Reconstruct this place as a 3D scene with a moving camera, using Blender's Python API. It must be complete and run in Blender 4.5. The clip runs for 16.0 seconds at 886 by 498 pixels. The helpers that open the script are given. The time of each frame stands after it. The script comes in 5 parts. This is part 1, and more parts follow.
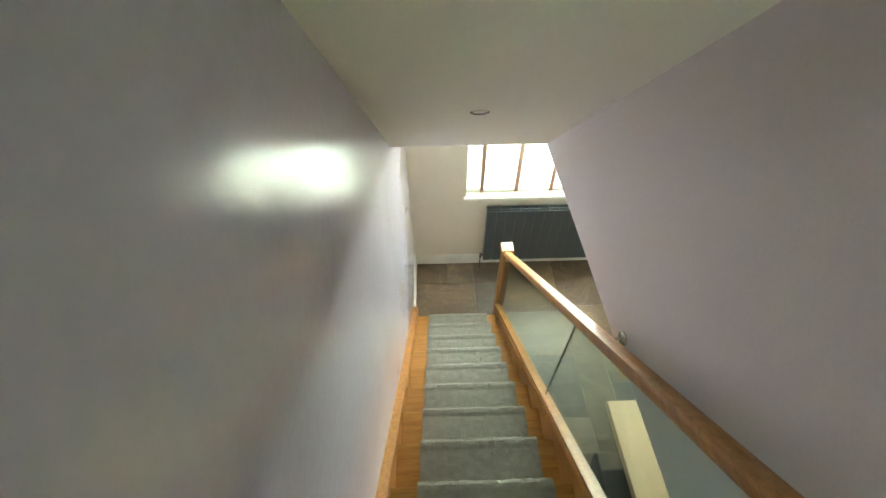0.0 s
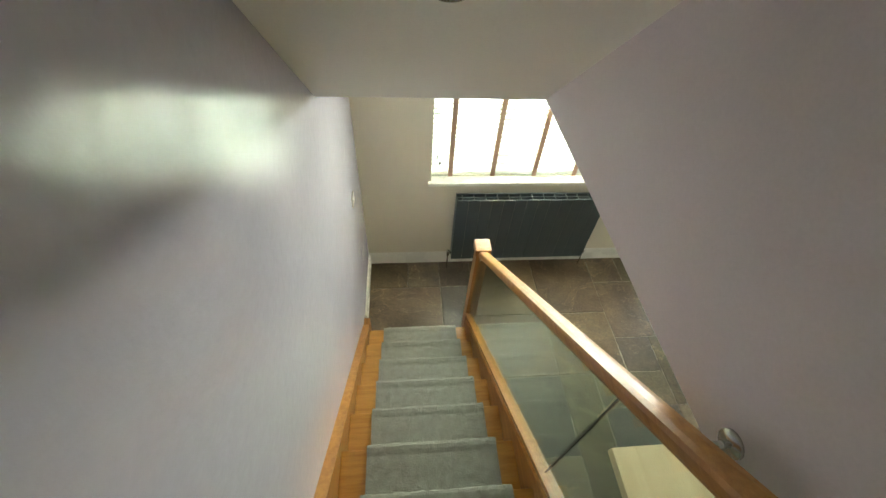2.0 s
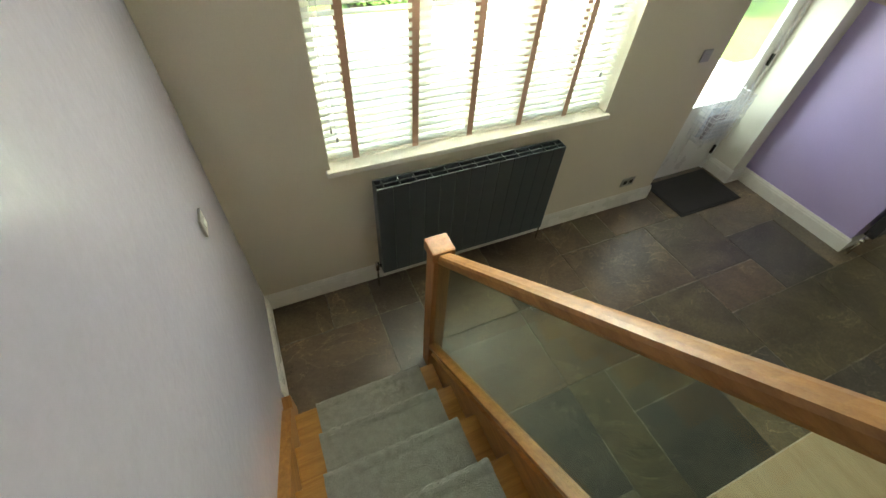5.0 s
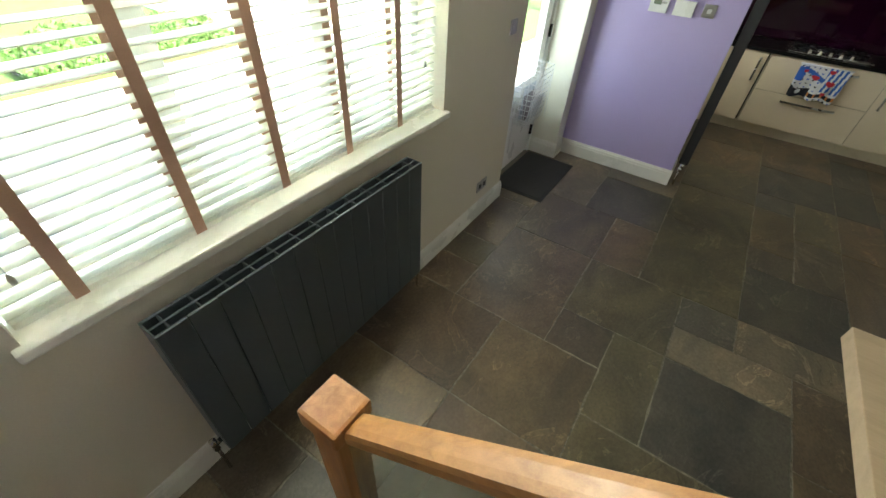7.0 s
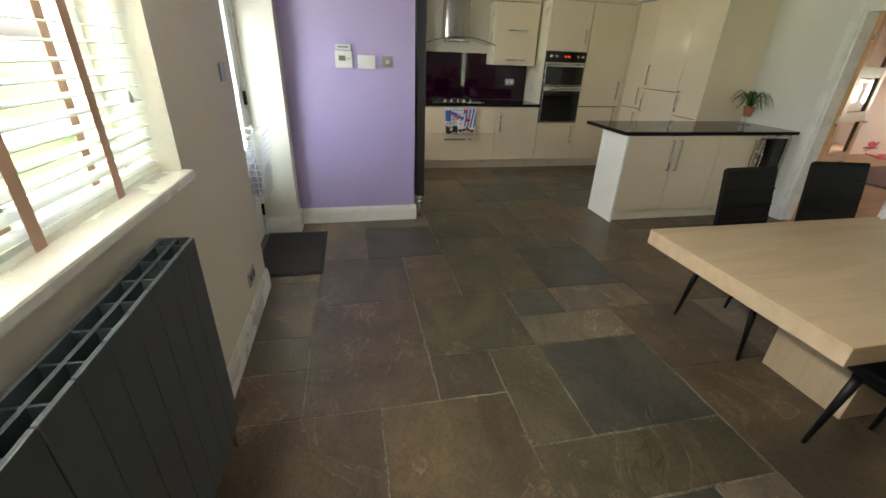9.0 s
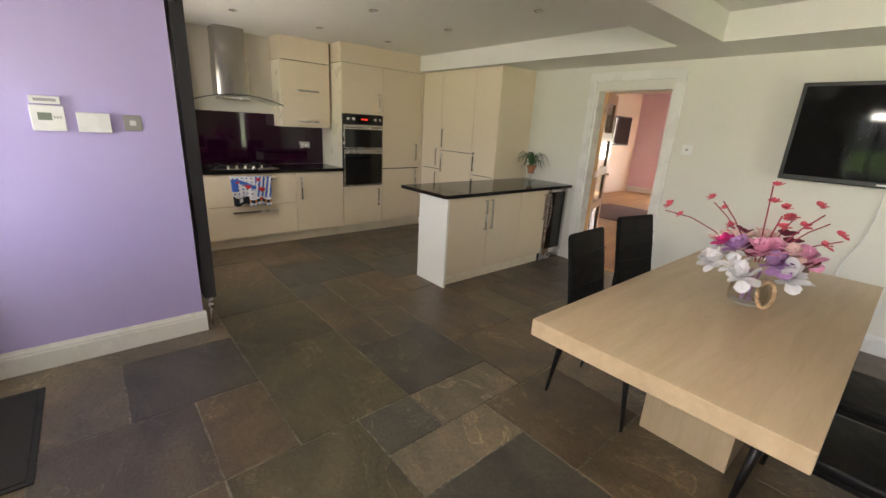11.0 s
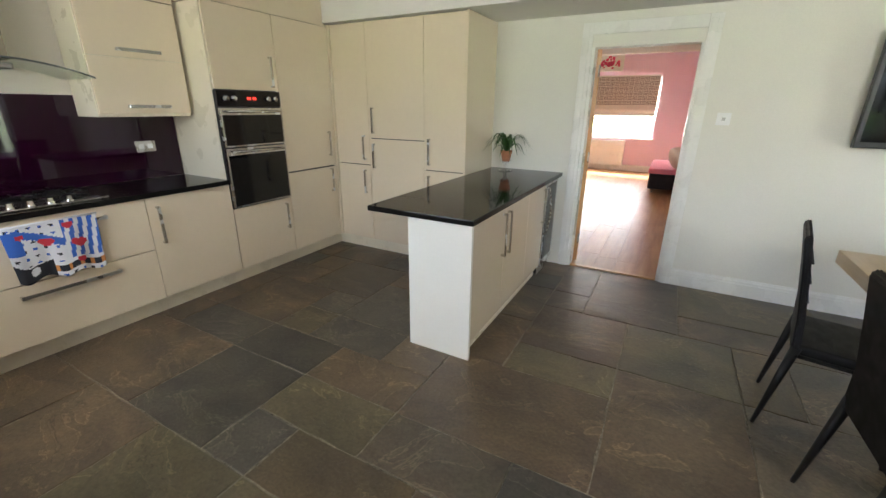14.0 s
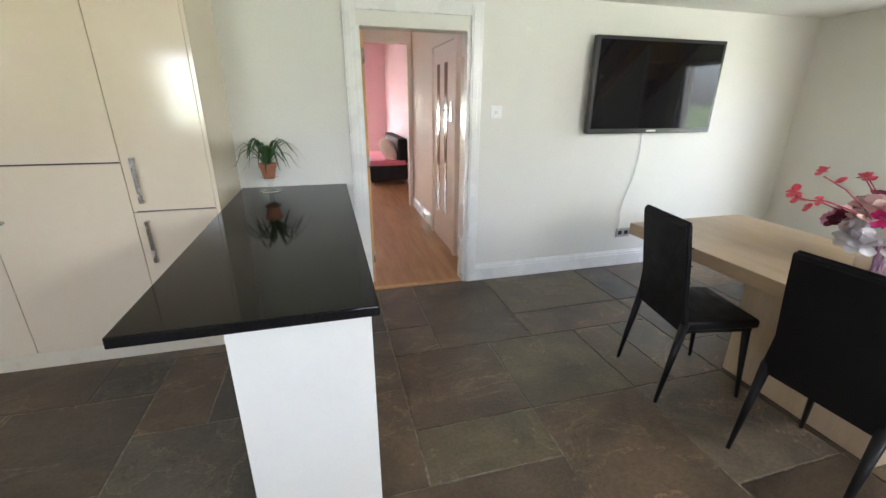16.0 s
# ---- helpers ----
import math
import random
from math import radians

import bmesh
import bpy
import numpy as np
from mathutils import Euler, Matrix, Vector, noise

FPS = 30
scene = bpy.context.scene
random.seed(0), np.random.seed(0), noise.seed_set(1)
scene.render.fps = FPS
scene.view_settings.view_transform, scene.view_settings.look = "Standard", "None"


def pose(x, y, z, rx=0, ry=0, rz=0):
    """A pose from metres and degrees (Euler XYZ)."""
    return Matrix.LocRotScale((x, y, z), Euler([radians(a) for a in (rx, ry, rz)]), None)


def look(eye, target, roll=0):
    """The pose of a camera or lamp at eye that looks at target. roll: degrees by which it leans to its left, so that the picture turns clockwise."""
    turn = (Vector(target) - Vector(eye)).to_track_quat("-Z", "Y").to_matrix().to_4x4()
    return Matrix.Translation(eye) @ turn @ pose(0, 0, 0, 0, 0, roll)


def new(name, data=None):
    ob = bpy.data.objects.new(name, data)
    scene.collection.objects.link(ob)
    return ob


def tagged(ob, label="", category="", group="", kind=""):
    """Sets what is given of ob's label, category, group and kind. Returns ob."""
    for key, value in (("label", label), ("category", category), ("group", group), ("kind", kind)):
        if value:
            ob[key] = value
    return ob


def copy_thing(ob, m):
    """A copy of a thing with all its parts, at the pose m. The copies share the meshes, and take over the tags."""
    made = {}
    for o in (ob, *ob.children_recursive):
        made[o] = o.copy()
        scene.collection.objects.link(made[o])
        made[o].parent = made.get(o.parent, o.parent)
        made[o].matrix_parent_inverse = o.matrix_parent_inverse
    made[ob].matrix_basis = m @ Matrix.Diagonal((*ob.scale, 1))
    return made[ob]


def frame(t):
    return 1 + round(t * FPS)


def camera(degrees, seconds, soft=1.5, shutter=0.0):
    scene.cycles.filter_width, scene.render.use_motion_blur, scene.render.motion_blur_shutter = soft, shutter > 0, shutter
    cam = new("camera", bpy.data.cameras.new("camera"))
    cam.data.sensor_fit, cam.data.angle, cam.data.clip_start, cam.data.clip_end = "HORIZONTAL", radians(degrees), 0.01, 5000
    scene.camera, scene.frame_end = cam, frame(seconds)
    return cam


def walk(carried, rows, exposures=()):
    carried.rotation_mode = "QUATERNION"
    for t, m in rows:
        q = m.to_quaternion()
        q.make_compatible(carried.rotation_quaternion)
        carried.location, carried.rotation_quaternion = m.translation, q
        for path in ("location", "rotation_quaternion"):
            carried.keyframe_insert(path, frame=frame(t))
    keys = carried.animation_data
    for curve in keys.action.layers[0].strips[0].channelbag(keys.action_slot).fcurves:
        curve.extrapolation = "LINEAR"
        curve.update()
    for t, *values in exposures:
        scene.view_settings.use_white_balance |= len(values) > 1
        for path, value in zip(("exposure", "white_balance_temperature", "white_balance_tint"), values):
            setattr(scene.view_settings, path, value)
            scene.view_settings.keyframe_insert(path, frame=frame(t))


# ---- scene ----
cam = camera(94.9, 16.0)
METRES, EYE, TILT, LEAN, TURN = 8.0, 3.9, -45.0, 0.0, 0.0
PATH = [
    (0, (0.246, 0.599, 3.913), (0.266, 1.942, 2.431), -0.8),
    (0.5, (0.294, 0.761, 3.734), (0.376, 2.097, 2.248), 1.1),
    (1, (0.348, 0.917, 3.63), (0.486, 2.228, 2.126), 3.0),
    (1.5, (0.281, 1.077, 3.452), (0.414, 2.385, 1.945), 3.3),
    (2, (0.325, 1.207, 3.312), (0.507, 2.511, 1.807), 4.8),
    (2.5, (0.40, 1.37, 3.195), (0.602, 2.63, 1.652), 4.3),
    (3, (0.351, 1.547, 3.021), (0.602, 2.801, 1.484), 4.7),
    (3.2, (0.281, 1.573, 2.978), (0.583, 2.785, 1.416), 6.3),
    (5.3, (0.337, 2.125, 2.478), (1.016, 3.284, 0.996), 3.8),
    (5.5, (0.393, 2.228, 2.451), (1.127, 3.351, 0.968), 3.6),
    (6, (0.482, 2.364, 2.338), (1.357, 3.41, 0.875), 3.4),
    (6.5, (0.513, 2.569, 2.153), (1.575, 3.501, 0.738), 3.6),
    (7, (0.618, 2.696, 2.011), (1.898, 3.483, 0.692), 3.7),
    (7.5, (0.67, 2.823, 1.908), (2.129, 3.406, 0.671), 3.6),
    (8, (0.699, 3.002, 1.779), (2.316, 3.321, 0.647), 3.1),
    (8.5, (0.783, 3.127, 1.635), (2.525, 3.115, 0.652), 2.6),
    (9, (0.834, 3.278, 1.503), (2.594, 2.877, 0.641), 2.2),
    (9.5, (0.91, 3.358, 1.526), (2.651, 2.657, 0.836), 2.0),
    (10, (1.111, 3.284, 1.575), (2.746, 2.303, 0.973), 2.7),
    (10.2, (1.174, 3.259, 1.535), (2.763, 2.179, 0.976), 3.3),
    (12.3, (2.312, 3.012, 1.496), (3.607, 1.624, 0.865), 2.1),
    (12.5, (2.423, 2.98, 1.489), (3.691, 1.566, 0.862), 1.7),
    (13, (2.769, 2.954, 1.506), (3.947, 1.472, 0.861), 1.3),
    (13.5, (3.059, 2.862, 1.485), (4.133, 1.307, 0.831), 0.7),
    (14, (3.414, 2.709, 1.49), (4.317, 1.051, 0.829), 0.6),
    (14.5, (3.783, 2.591, 1.495), (4.432, 0.821, 0.827), 0.8),
    (15, (4.034, 2.42, 1.488), (4.377, 0.565, 0.823), 0.4),
    (15.5, (4.225, 2.119, 1.482), (4.146, 0.237, 0.811), 0.4),
    (16, (4.391, 1.891, 1.496), (3.888, 0.079, 0.814), 0.4),
]
walk(cam, [(t, look(eye, target, roll)) for t, eye, target, roll in PATH],
     [(0.0, 4.75, 6650, -6), (1.0, 4.5, 6850, -8), (2.0, 4.17, 7000, -8), (3.0, 3.68, 7150, -6), (5.5, 3.25, 7150, -6), (7.0, 3.15, 6700, -4), (9.0, 3.35, 6850, 4), (10.0, 3.55, 6950, 9), (12.5, 3.6, 7350, 12), (13.5, 3.8, 6700, 9), (14.5, 3.95, 6200, 7), (16.0, 4.15, 6050, 10)])

# ---- world and sun ----
world = bpy.data.worlds.new("world")
scene.world = world
world.use_nodes = True
wn = world.node_tree.nodes
sky = wn.new("ShaderNodeTexSky")
sky.sky_type = 'NISHITA'
sky.sun_disc = False
sky.dust_density, sky.air_density = 4.0, 0.7
sky.sun_elevation = radians(48)
sky.sun_rotation = radians(150)
wn["Background"].inputs["Strength"].default_value = 0.15
world.node_tree.links.new(sky.outputs[0], wn["Background"].inputs["Color"])
sun = new("sun", bpy.data.lights.new("sun", 'SUN'))
sun.data.energy, sun.data.angle, sun.data.color = 4.0, radians(8), (1.0, 0.95, 0.87)
sun.matrix_world = look((0, 0, 10), (-2.5, 4.3, 4.5))

# daylight in the openings: the head of the kitchen window, the glazed front door, the far window
def daylight(name, m, w, h, watts, tint=(1.0, 0.97, 0.92)):
    o = new(name, bpy.data.lights.new(name, 'AREA'))
    o.data.shape, o.data.size, o.data.size_y = 'RECTANGLE', w, h
    o.data.energy, o.data.color = watts, tint
    o.matrix_world = m
    return o


daylight("window_daylight", look((1.62, 3.965, 2.05), (1.62, 2.0, 2.12)), 1.4, 0.15, 9.5)
daylight("sky_daylight", look((1.52, 4.78, 3.05), (1.52, 4.02, 1.5)), 2.2, 0.9, 34, (0.86, 1.0, 0.97))
daylight("door_daylight", look((4.0, 4.15, 1.37), (3.8, 2.0, 1.2)), 0.44, 1.1, 0.85)
daylight("far_window_daylight", look((5.1, -8.80, 1.4), (5.1, -4.0, 0.8)), 2.4, 1.3, 15)
daylight("kitchen_window_daylight", look((5.8, 3.04, 1.61), (5.8, 1.0, 0.5)), 0.96, 0.84, 1.5)
daylight("garden_door_daylight", look((-0.09, 0.05, 1.05), (1.5, 0.05, 0.9)), 0.68, 1.75, 1.3)
# fill lamp added for the stairs, above the unseen landing opening
daylight("landing_fill", look((0.5, -1.55, 5.75), (0.5, -1.2, 4.0)), 0.28, 0.38, 0.05)

# ---- materials ----
def mat(name, base, rough=0.5, metal=0.0, var=0.12, scale=6.0, fine=60.0, bump=0.0, coat=0.0, spec=0.5, island=False, objrand=0.0, dirt=None, dirt_scale=1.5, dirt_amt=0.0):
    m = bpy.data.materials.new(name)
    m.use_nodes = True
    nt = m.node_tree
    n, l = nt.nodes, nt.links
    b = n["Principled BSDF"]
    b.inputs["Roughness"].default_value = rough
    b.inputs["Metallic"].default_value = metal
    b.inputs["Coat Weight"].default_value = coat
    b.inputs["Coat Roughness"].default_value = 0.08
    b.inputs["Specular IOR Level"].default_value = spec
    tc = n.new("ShaderNodeTexCoord")
    n1 = n.new("ShaderNodeTexNoise")
    n1.inputs["Scale"].default_value = scale
    n1.inputs["Detail"].default_value = 6
    n2 = n.new("ShaderNodeTexNoise")
    n2.inputs["Scale"].default_value = fine
    n2.inputs["Detail"].default_value = 4
    l.new(tc.outputs["Object"], n1.inputs["Vector"])
    l.new(tc.outputs["Object"], n2.inputs["Vector"])
    mix = n.new("ShaderNodeMath")
    mix.operation = 'ADD'
    l.new(n1.outputs["Fac"], mix.inputs[0])
    l.new(n2.outputs["Fac"], mix.inputs[1])
    rng = n.new("ShaderNodeMapRange")
    rng.inputs["From Min"].default_value, rng.inputs["From Max"].default_value = 0.6, 1.4
    rng.inputs["To Min"].default_value, rng.inputs["To Max"].default_value = 1 - var, 1 + var
    l.new(mix.outputs[0], rng.inputs["Value"])
    hsv = n.new("ShaderNodeHueSaturation")
    hsv.inputs["Color"].default_value = (*base, 1)
    l.new(rng.outputs[0], hsv.inputs["Value"])
    col = hsv.outputs["Color"]
    if objrand:
        oi = n.new("ShaderNodeObjectInfo")
        r2 = n.new("ShaderNodeMapRange")
        r2.inputs["To Min"].default_value, r2.inputs["To Max"].default_value = 1 - objrand, 1 + objrand
        l.new(oi.outputs["Random"], r2.inputs["Value"])
        h2 = n.new("ShaderNodeHueSaturation")
        l.new(col, h2.inputs["Color"])
        l.new(r2.outputs[0], h2.inputs["Value"])
        col = h2.outputs["Color"]
    if dirt:
        n3 = n.new("ShaderNodeTexNoise")
        n3.inputs["Scale"].default_value = dirt_scale
        n3.inputs["Detail"].default_value = 8
        n3.inputs["Roughness"].default_value = 0.65
        l.new(tc.outputs["Object"], n3.inputs["Vector"])
        r3 = n.new("ShaderNodeMapRange")
        r3.inputs["From Min"].default_value, r3.inputs["From Max"].default_value = 0.48, 0.68
        r3.inputs["To Max"].default_value = dirt_amt
        l.new(n3.outputs["Fac"], r3.inputs["Value"])
        mx = n.new("ShaderNodeMix")
        mx.data_type = 'RGBA'
        l.new(r3.outputs[0], mx.inputs["Factor"])
        l.new(col, mx.inputs[6])
        mx.inputs[7].default_value = (*dirt, 1)
        col = mx.outputs[2]
    l.new(col, b.inputs["Base Color"])
    rr = n.new("ShaderNodeMapRange")
    rr.inputs["From Min"].default_value, rr.inputs["From Max"].default_value = 0.3, 0.7
    rr.inputs["To Min"].default_value, rr.inputs["To Max"].default_value = max(0.02, rough * 0.82), min(1, rough * 1.18)
    l.new(n1.outputs["Fac"], rr.inputs["Value"])
    l.new(rr.outputs[0], b.inputs["Roughness"])
    if bump:
        bp = n.new("ShaderNodeBump")
        bp.inputs["Strength"].default_value = 1.0
        bp.inputs["Distance"].default_value = bump
        l.new(mix.outputs[0], bp.inputs["Height"])
        l.new(bp.outputs[0], b.inputs["Normal"])
    return m


def wood(name, light, dark, rough=0.35, axis='X', scale=3.0, stretch=14.0, bump=0.0004, coat=0.0, objrand=0.0, spec=0.5):
    m = bpy.data.materials.new(name)
    m.use_nodes = True
    n, l = m.node_tree.nodes, m.node_tree.links
    b = n["Principled BSDF"]
    b.inputs["Roughness"].default_value = rough
    b.inputs["Coat Weight"].default_value = coat
    b.inputs["Coat Roughness"].default_value = 0.15
    b.inputs["Specular IOR Level"].default_value = spec
    tc, mp = n.new("ShaderNodeTexCoord"), n.new("ShaderNodeMapping")
    s = {'X': (1, stretch, stretch), 'Y': (stretch, 1, stretch), 'Z': (stretch, stretch, 1)}[axis]
    mp.inputs["Scale"].default_value = s
    l.new(tc.outputs["Object"], mp.inputs["Vector"])
    n1, n2 = n.new("ShaderNodeTexNoise"), n.new("ShaderNodeTexNoise")
    n1.inputs["Scale"].default_value, n1.inputs["Detail"].default_value, n1.inputs["Distortion"].default_value = scale, 7, 0.6
    n2.inputs["Scale"].default_value, n2.inputs["Detail"].default_value = scale * 9, 3
    l.new(mp.outputs[0], n1.inputs["Vector"])
    l.new(mp.outputs[0], n2.inputs["Vector"])
    ad = n.new("ShaderNodeMath")
    ad.operation = 'MULTIPLY_ADD'
    ad.inputs[1].default_value = 0.35
    l.new(n2.outputs["Fac"], ad.inputs[0])
    l.new(n1.outputs["Fac"], ad.inputs[2])
    rp = n.new("ShaderNodeValToRGB")
    rp.color_ramp.elements[0].position, rp.color_ramp.elements[1].position = 0.45, 0.88
    rp.color_ramp.elements[0].color, rp.color_ramp.elements[1].color = (*dark, 1), (*light, 1)
    l.new(ad.outputs[0], rp.inputs[0])
    col = rp.outputs[0]
    if objrand:
        oi, r2, h2 = n.new("ShaderNodeObjectInfo"), n.new("ShaderNodeMapRange"), n.new("ShaderNodeHueSaturation")
        r2.inputs["To Min"].default_value, r2.inputs["To Max"].default_value = 1 - objrand, 1 + objrand
        l.new(oi.outputs["Random"], r2.inputs["Value"])
        l.new(r2.outputs[0], h2.inputs["Value"])
        l.new(col, h2.inputs["Color"])
        col = h2.outputs["Color"]
    l.new(col, b.inputs["Base Color"])
    bp = n.new("ShaderNodeBump")
    bp.inputs["Distance"].default_value = bump
    l.new(ad.outputs[0], bp.inputs["Height"])
    l.new(bp.outputs[0], b.inputs["Normal"])
    return m


def glass(name, tint=(1, 1, 1), rough=0.0):
    m = bpy.data.materials.new(name)
    m.use_nodes = True
    n, l = m.node_tree.nodes, m.node_tree.links
    n.remove(n["Principled BSDF"])
    tr, gl, mx, lw = n.new("ShaderNodeBsdfTransparent"), n.new("ShaderNodeBsdfGlossy"), n.new("ShaderNodeMixShader"), n.new("ShaderNodeLayerWeight")
    tr.inputs["Color"].default_value = (*tint, 1)
    gl.inputs["Roughness"].default_value = rough
    lw.inputs["Blend"].default_value = 0.5
    pw, ma = n.new("ShaderNodeMath"), n.new("ShaderNodeMath")
    pw.operation, ma.operation = 'POWER', 'MULTIPLY_ADD'
    pw.inputs[1].default_value = 5.0
    ma.inputs[1].default_value, ma.inputs[2].default_value = 0.96, 0.04
    l.new(lw.outputs["Facing"], pw.inputs[0])
    l.new(pw.outputs[0], ma.inputs[0])
    l.new(ma.outputs[0], mx.inputs[0])
    l.new(tr.outputs[0], mx.inputs[1])
    l.new(gl.outputs[0], mx.inputs[2])
    l.new(mx.outputs[0], n["Material Output"].inputs["Surface"])
    return m


LILAC = mat("lilac_paint", (0.51, 0.43, 0.74), 0.42, var=0.05, scale=2.0, fine=160, bump=0.0003)
LILAC_SHEEN = mat("lilac_satin_paint", (0.56, 0.54, 0.66), 0.22, var=0.04, scale=1.5, fine=30, bump=0.0014, spec=0.9, coat=0.5)
CREAM = mat("cream_wall_paint", (0.72, 0.67, 0.57), 0.6, var=0.05, scale=1.7, fine=140, bump=0.0003)
WHITEWALL = mat("off_white_wall_paint", (0.74, 0.72, 0.65), 0.55, var=0.05, scale=1.6, fine=140, bump=0.0003)
MAUVE = mat("pale_mauve_wall_paint", (0.63, 0.56, 0.57), 0.5, var=0.05, scale=1.6, fine=140, bump=0.0003)
CEIL = mat("ceiling_paint", (0.78, 0.76, 0.71), 0.7, var=0.04, scale=1.5, fine=120, bump=0.0003)
GLOSSWHITE = mat("white_gloss_paint", (0.80, 0.79, 0.75), 0.28, var=0.04, scale=4, fine=70, bump=0.0002)
UPVC = mat("white_plastic", (0.82, 0.82, 0.81), 0.3, var=0.02)
def stone(name, rgb):
    """Riven sandstone: blotched tone, fine grain, split ledges with pale broken edges, a face worn to a sheen."""
    m = mat(name, rgb, 0.34, var=0.22, scale=5, fine=70, bump=0.0012, objrand=0.13, spec=0.45)
    n, l = m.node_tree.nodes, m.node_tree.links
    b = n["Principled BSDF"]
    src = b.inputs["Base Color"].links[0].from_socket
    tc, oi, mp = n.new("ShaderNodeTexCoord"), n.new("ShaderNodeObjectInfo"), n.new("ShaderNodeMapping")
    l.new(tc.outputs["Object"], mp.inputs["Vector"])
    tw, cb = n.new("ShaderNodeMath"), n.new("ShaderNodeCombineXYZ")
    tw.operation = 'MULTIPLY'
    tw.inputs[1].default_value = 40.0
    l.new(oi.outputs["Random"], tw.inputs[0])
    l.new(tw.outputs[0], cb.inputs[2])
    l.new(cb.outputs[0], mp.inputs["Rotation"])
    l.new(cb.outputs[0], mp.inputs["Location"])
    mp.inputs["Scale"].default_value = (1.0, 1.35, 1.0)

    def tone(scale, detail, distortion, stops):
        nz, rp = n.new("ShaderNodeTexNoise"), n.new("ShaderNodeValToRGB")
        nz.inputs["Scale"].default_value, nz.inputs["Detail"].default_value, nz.inputs["Distortion"].default_value = scale, detail, distortion
        nz.inputs["Roughness"].default_value = 0.58
        l.new(mp.outputs[0], nz.inputs["Vector"])
        els = rp.color_ramp.elements
        for e, (x, c) in zip((els[0], els[1]), stops):
            e.position, e.color = x, (*c, 1)
        for x, c in stops[2:]:
            els.new(x).color = (*c, 1)
        l.new(nz.outputs["Fac"], rp.inputs[0])
        return nz, rp

    def times(col, other):
        mx = n.new("ShaderNodeMix")
        mx.data_type, mx.blend_type = 'RGBA', 'MULTIPLY'
        mx.inputs["Factor"].default_value = 1.0
        l.new(col, mx.inputs[6])
        l.new(other, mx.inputs[7])
        return mx.outputs[2]

    blotch = tone(1.7, 5, 0.8, [(0.36, (0.64, 0.66, 0.70)), (0.64, (1.26, 1.20, 1.09))])
    ledge = tone(2.3, 7, 0.9, [(0.0, (1.0, 1.0, 1.0)), (1.0, (1.0, 1.0, 1.0)), (0.566, (0.96, 0.96, 0.97)), (0.574, (2.0, 1.96, 1.88)), (0.582, (1.10, 1.09, 1.07)), (0.655, (1.06, 1.05, 1.04)), (0.663, (0.52, 0.51, 0.50)), (0.672, (1.12, 1.11, 1.09))])
    speck = tone(46, 3, 0.0, [(0.30, (0.80, 0.80, 0.80)), (0.62, (1.08, 1.08, 1.07))])
    col = times(times(times(src, blotch[1].outputs[0]), ledge[1].outputs[0]), speck[1].outputs[0])
    l.new(col, b.inputs["Base Color"])
    # the face is split in thin layers: a stepped height
    st = n.new("ShaderNodeMapRange")
    st.interpolation_type = 'STEPPED'
    st.inputs["From Min"].default_value, st.inputs["From Max"].default_value = 0.25, 0.75
    st.inputs["Steps"].default_value = 6.0
    l.new(ledge[0].outputs["Fac"], st.inputs["Value"])
    hs = n.new("ShaderNodeMath")
    hs.operation = 'MULTIPLY_ADD'
    hs.inputs[1].default_value = 1.6
    l.new(blotch[0].outputs["Fac"], hs.inputs[0])
    l.new(st.outputs[0], hs.inputs[2])
    b2 = n.new("ShaderNodeBump")
    b2.inputs["Distance"].default_value = 0.0026
    l.new(hs.outputs[0], b2.inputs["Height"])
    l.new(b.inputs["Normal"].links[0].from_socket, b2.inputs["Normal"])
    l.new(b2.outputs[0], b.inputs["Normal"])
    return m


STONE = {key: stone(key + "_sandstone", rgb) for key, rgb in {"brown": (0.117, 0.087, 0.060), "grey": (0.096, 0.079, 0.060), "blue": (0.078, 0.072, 0.062), "buff": (0.134, 0.102, 0.065), "pale": (0.182, 0.150, 0.108), "green": (0.108, 0.092, 0.060)}.items()}
GROUT = mat("mortar_joint", (0.19, 0.168, 0.132), 0.85, var=0.95, scale=2.5, fine=50, bump=0.002)
CARPET = mat("grey_carpet", (0.305, 0.30, 0.255), 0.95, var=0.22, scale=26, fine=260, bump=0.009, spec=0.1)
OAK = wood("golden_oak", (0.41, 0.195, 0.05), (0.26, 0.108, 0.024), 0.45, 'Y', coat=0.06)
OAK_X = wood("golden_oak_cross", (0.52, 0.265, 0.06), (0.34, 0.15, 0.03), 0.36, 'X', coat=0.2)
OAK_Z = wood("golden_oak_upright", (0.46, 0.21, 0.065), (0.28, 0.11, 0.03), 0.42, 'Z', coat=0.06)
TABLE = wood("pale_oak_veneer", (0.60, 0.455, 0.30), (0.49, 0.36, 0.225), 0.34, 'Y', scale=1.6, stretch=9)
TABLE_Z = wood("pale_oak_veneer_upright", (0.62, 0.485, 0.325), (0.52, 0.395, 0.245), 0.38, 'Z', scale=1.6, stretch=9)
LAMINATE = wood("warm_laminate", (0.48, 0.27, 0.13), (0.35, 0.175, 0.075), 0.34, 'Y', scale=2.0, stretch=10, objrand=0.12, spec=0.2)
CABINET = mat("cream_gloss_lacquer", (0.77, 0.655, 0.49), 0.17, var=0.02, scale=2, fine=30, coat=0.5, spec=0.6)
CABINET_SIDE = mat("cream_carcass", (0.76, 0.69, 0.54), 0.3, var=0.03)
ENDPANEL = mat("white_end_panel", (0.80, 0.785, 0.72), 0.35, var=0.02)
GRANITE = mat("black_granite", (0.009, 0.0085, 0.0085), 0.07, var=0.6, scale=120, fine=420, spec=0.15)
PLUM = mat("plum_glass", (0.015, 0.0012, 0.010), 0.04, var=0.1, spec=0.4)
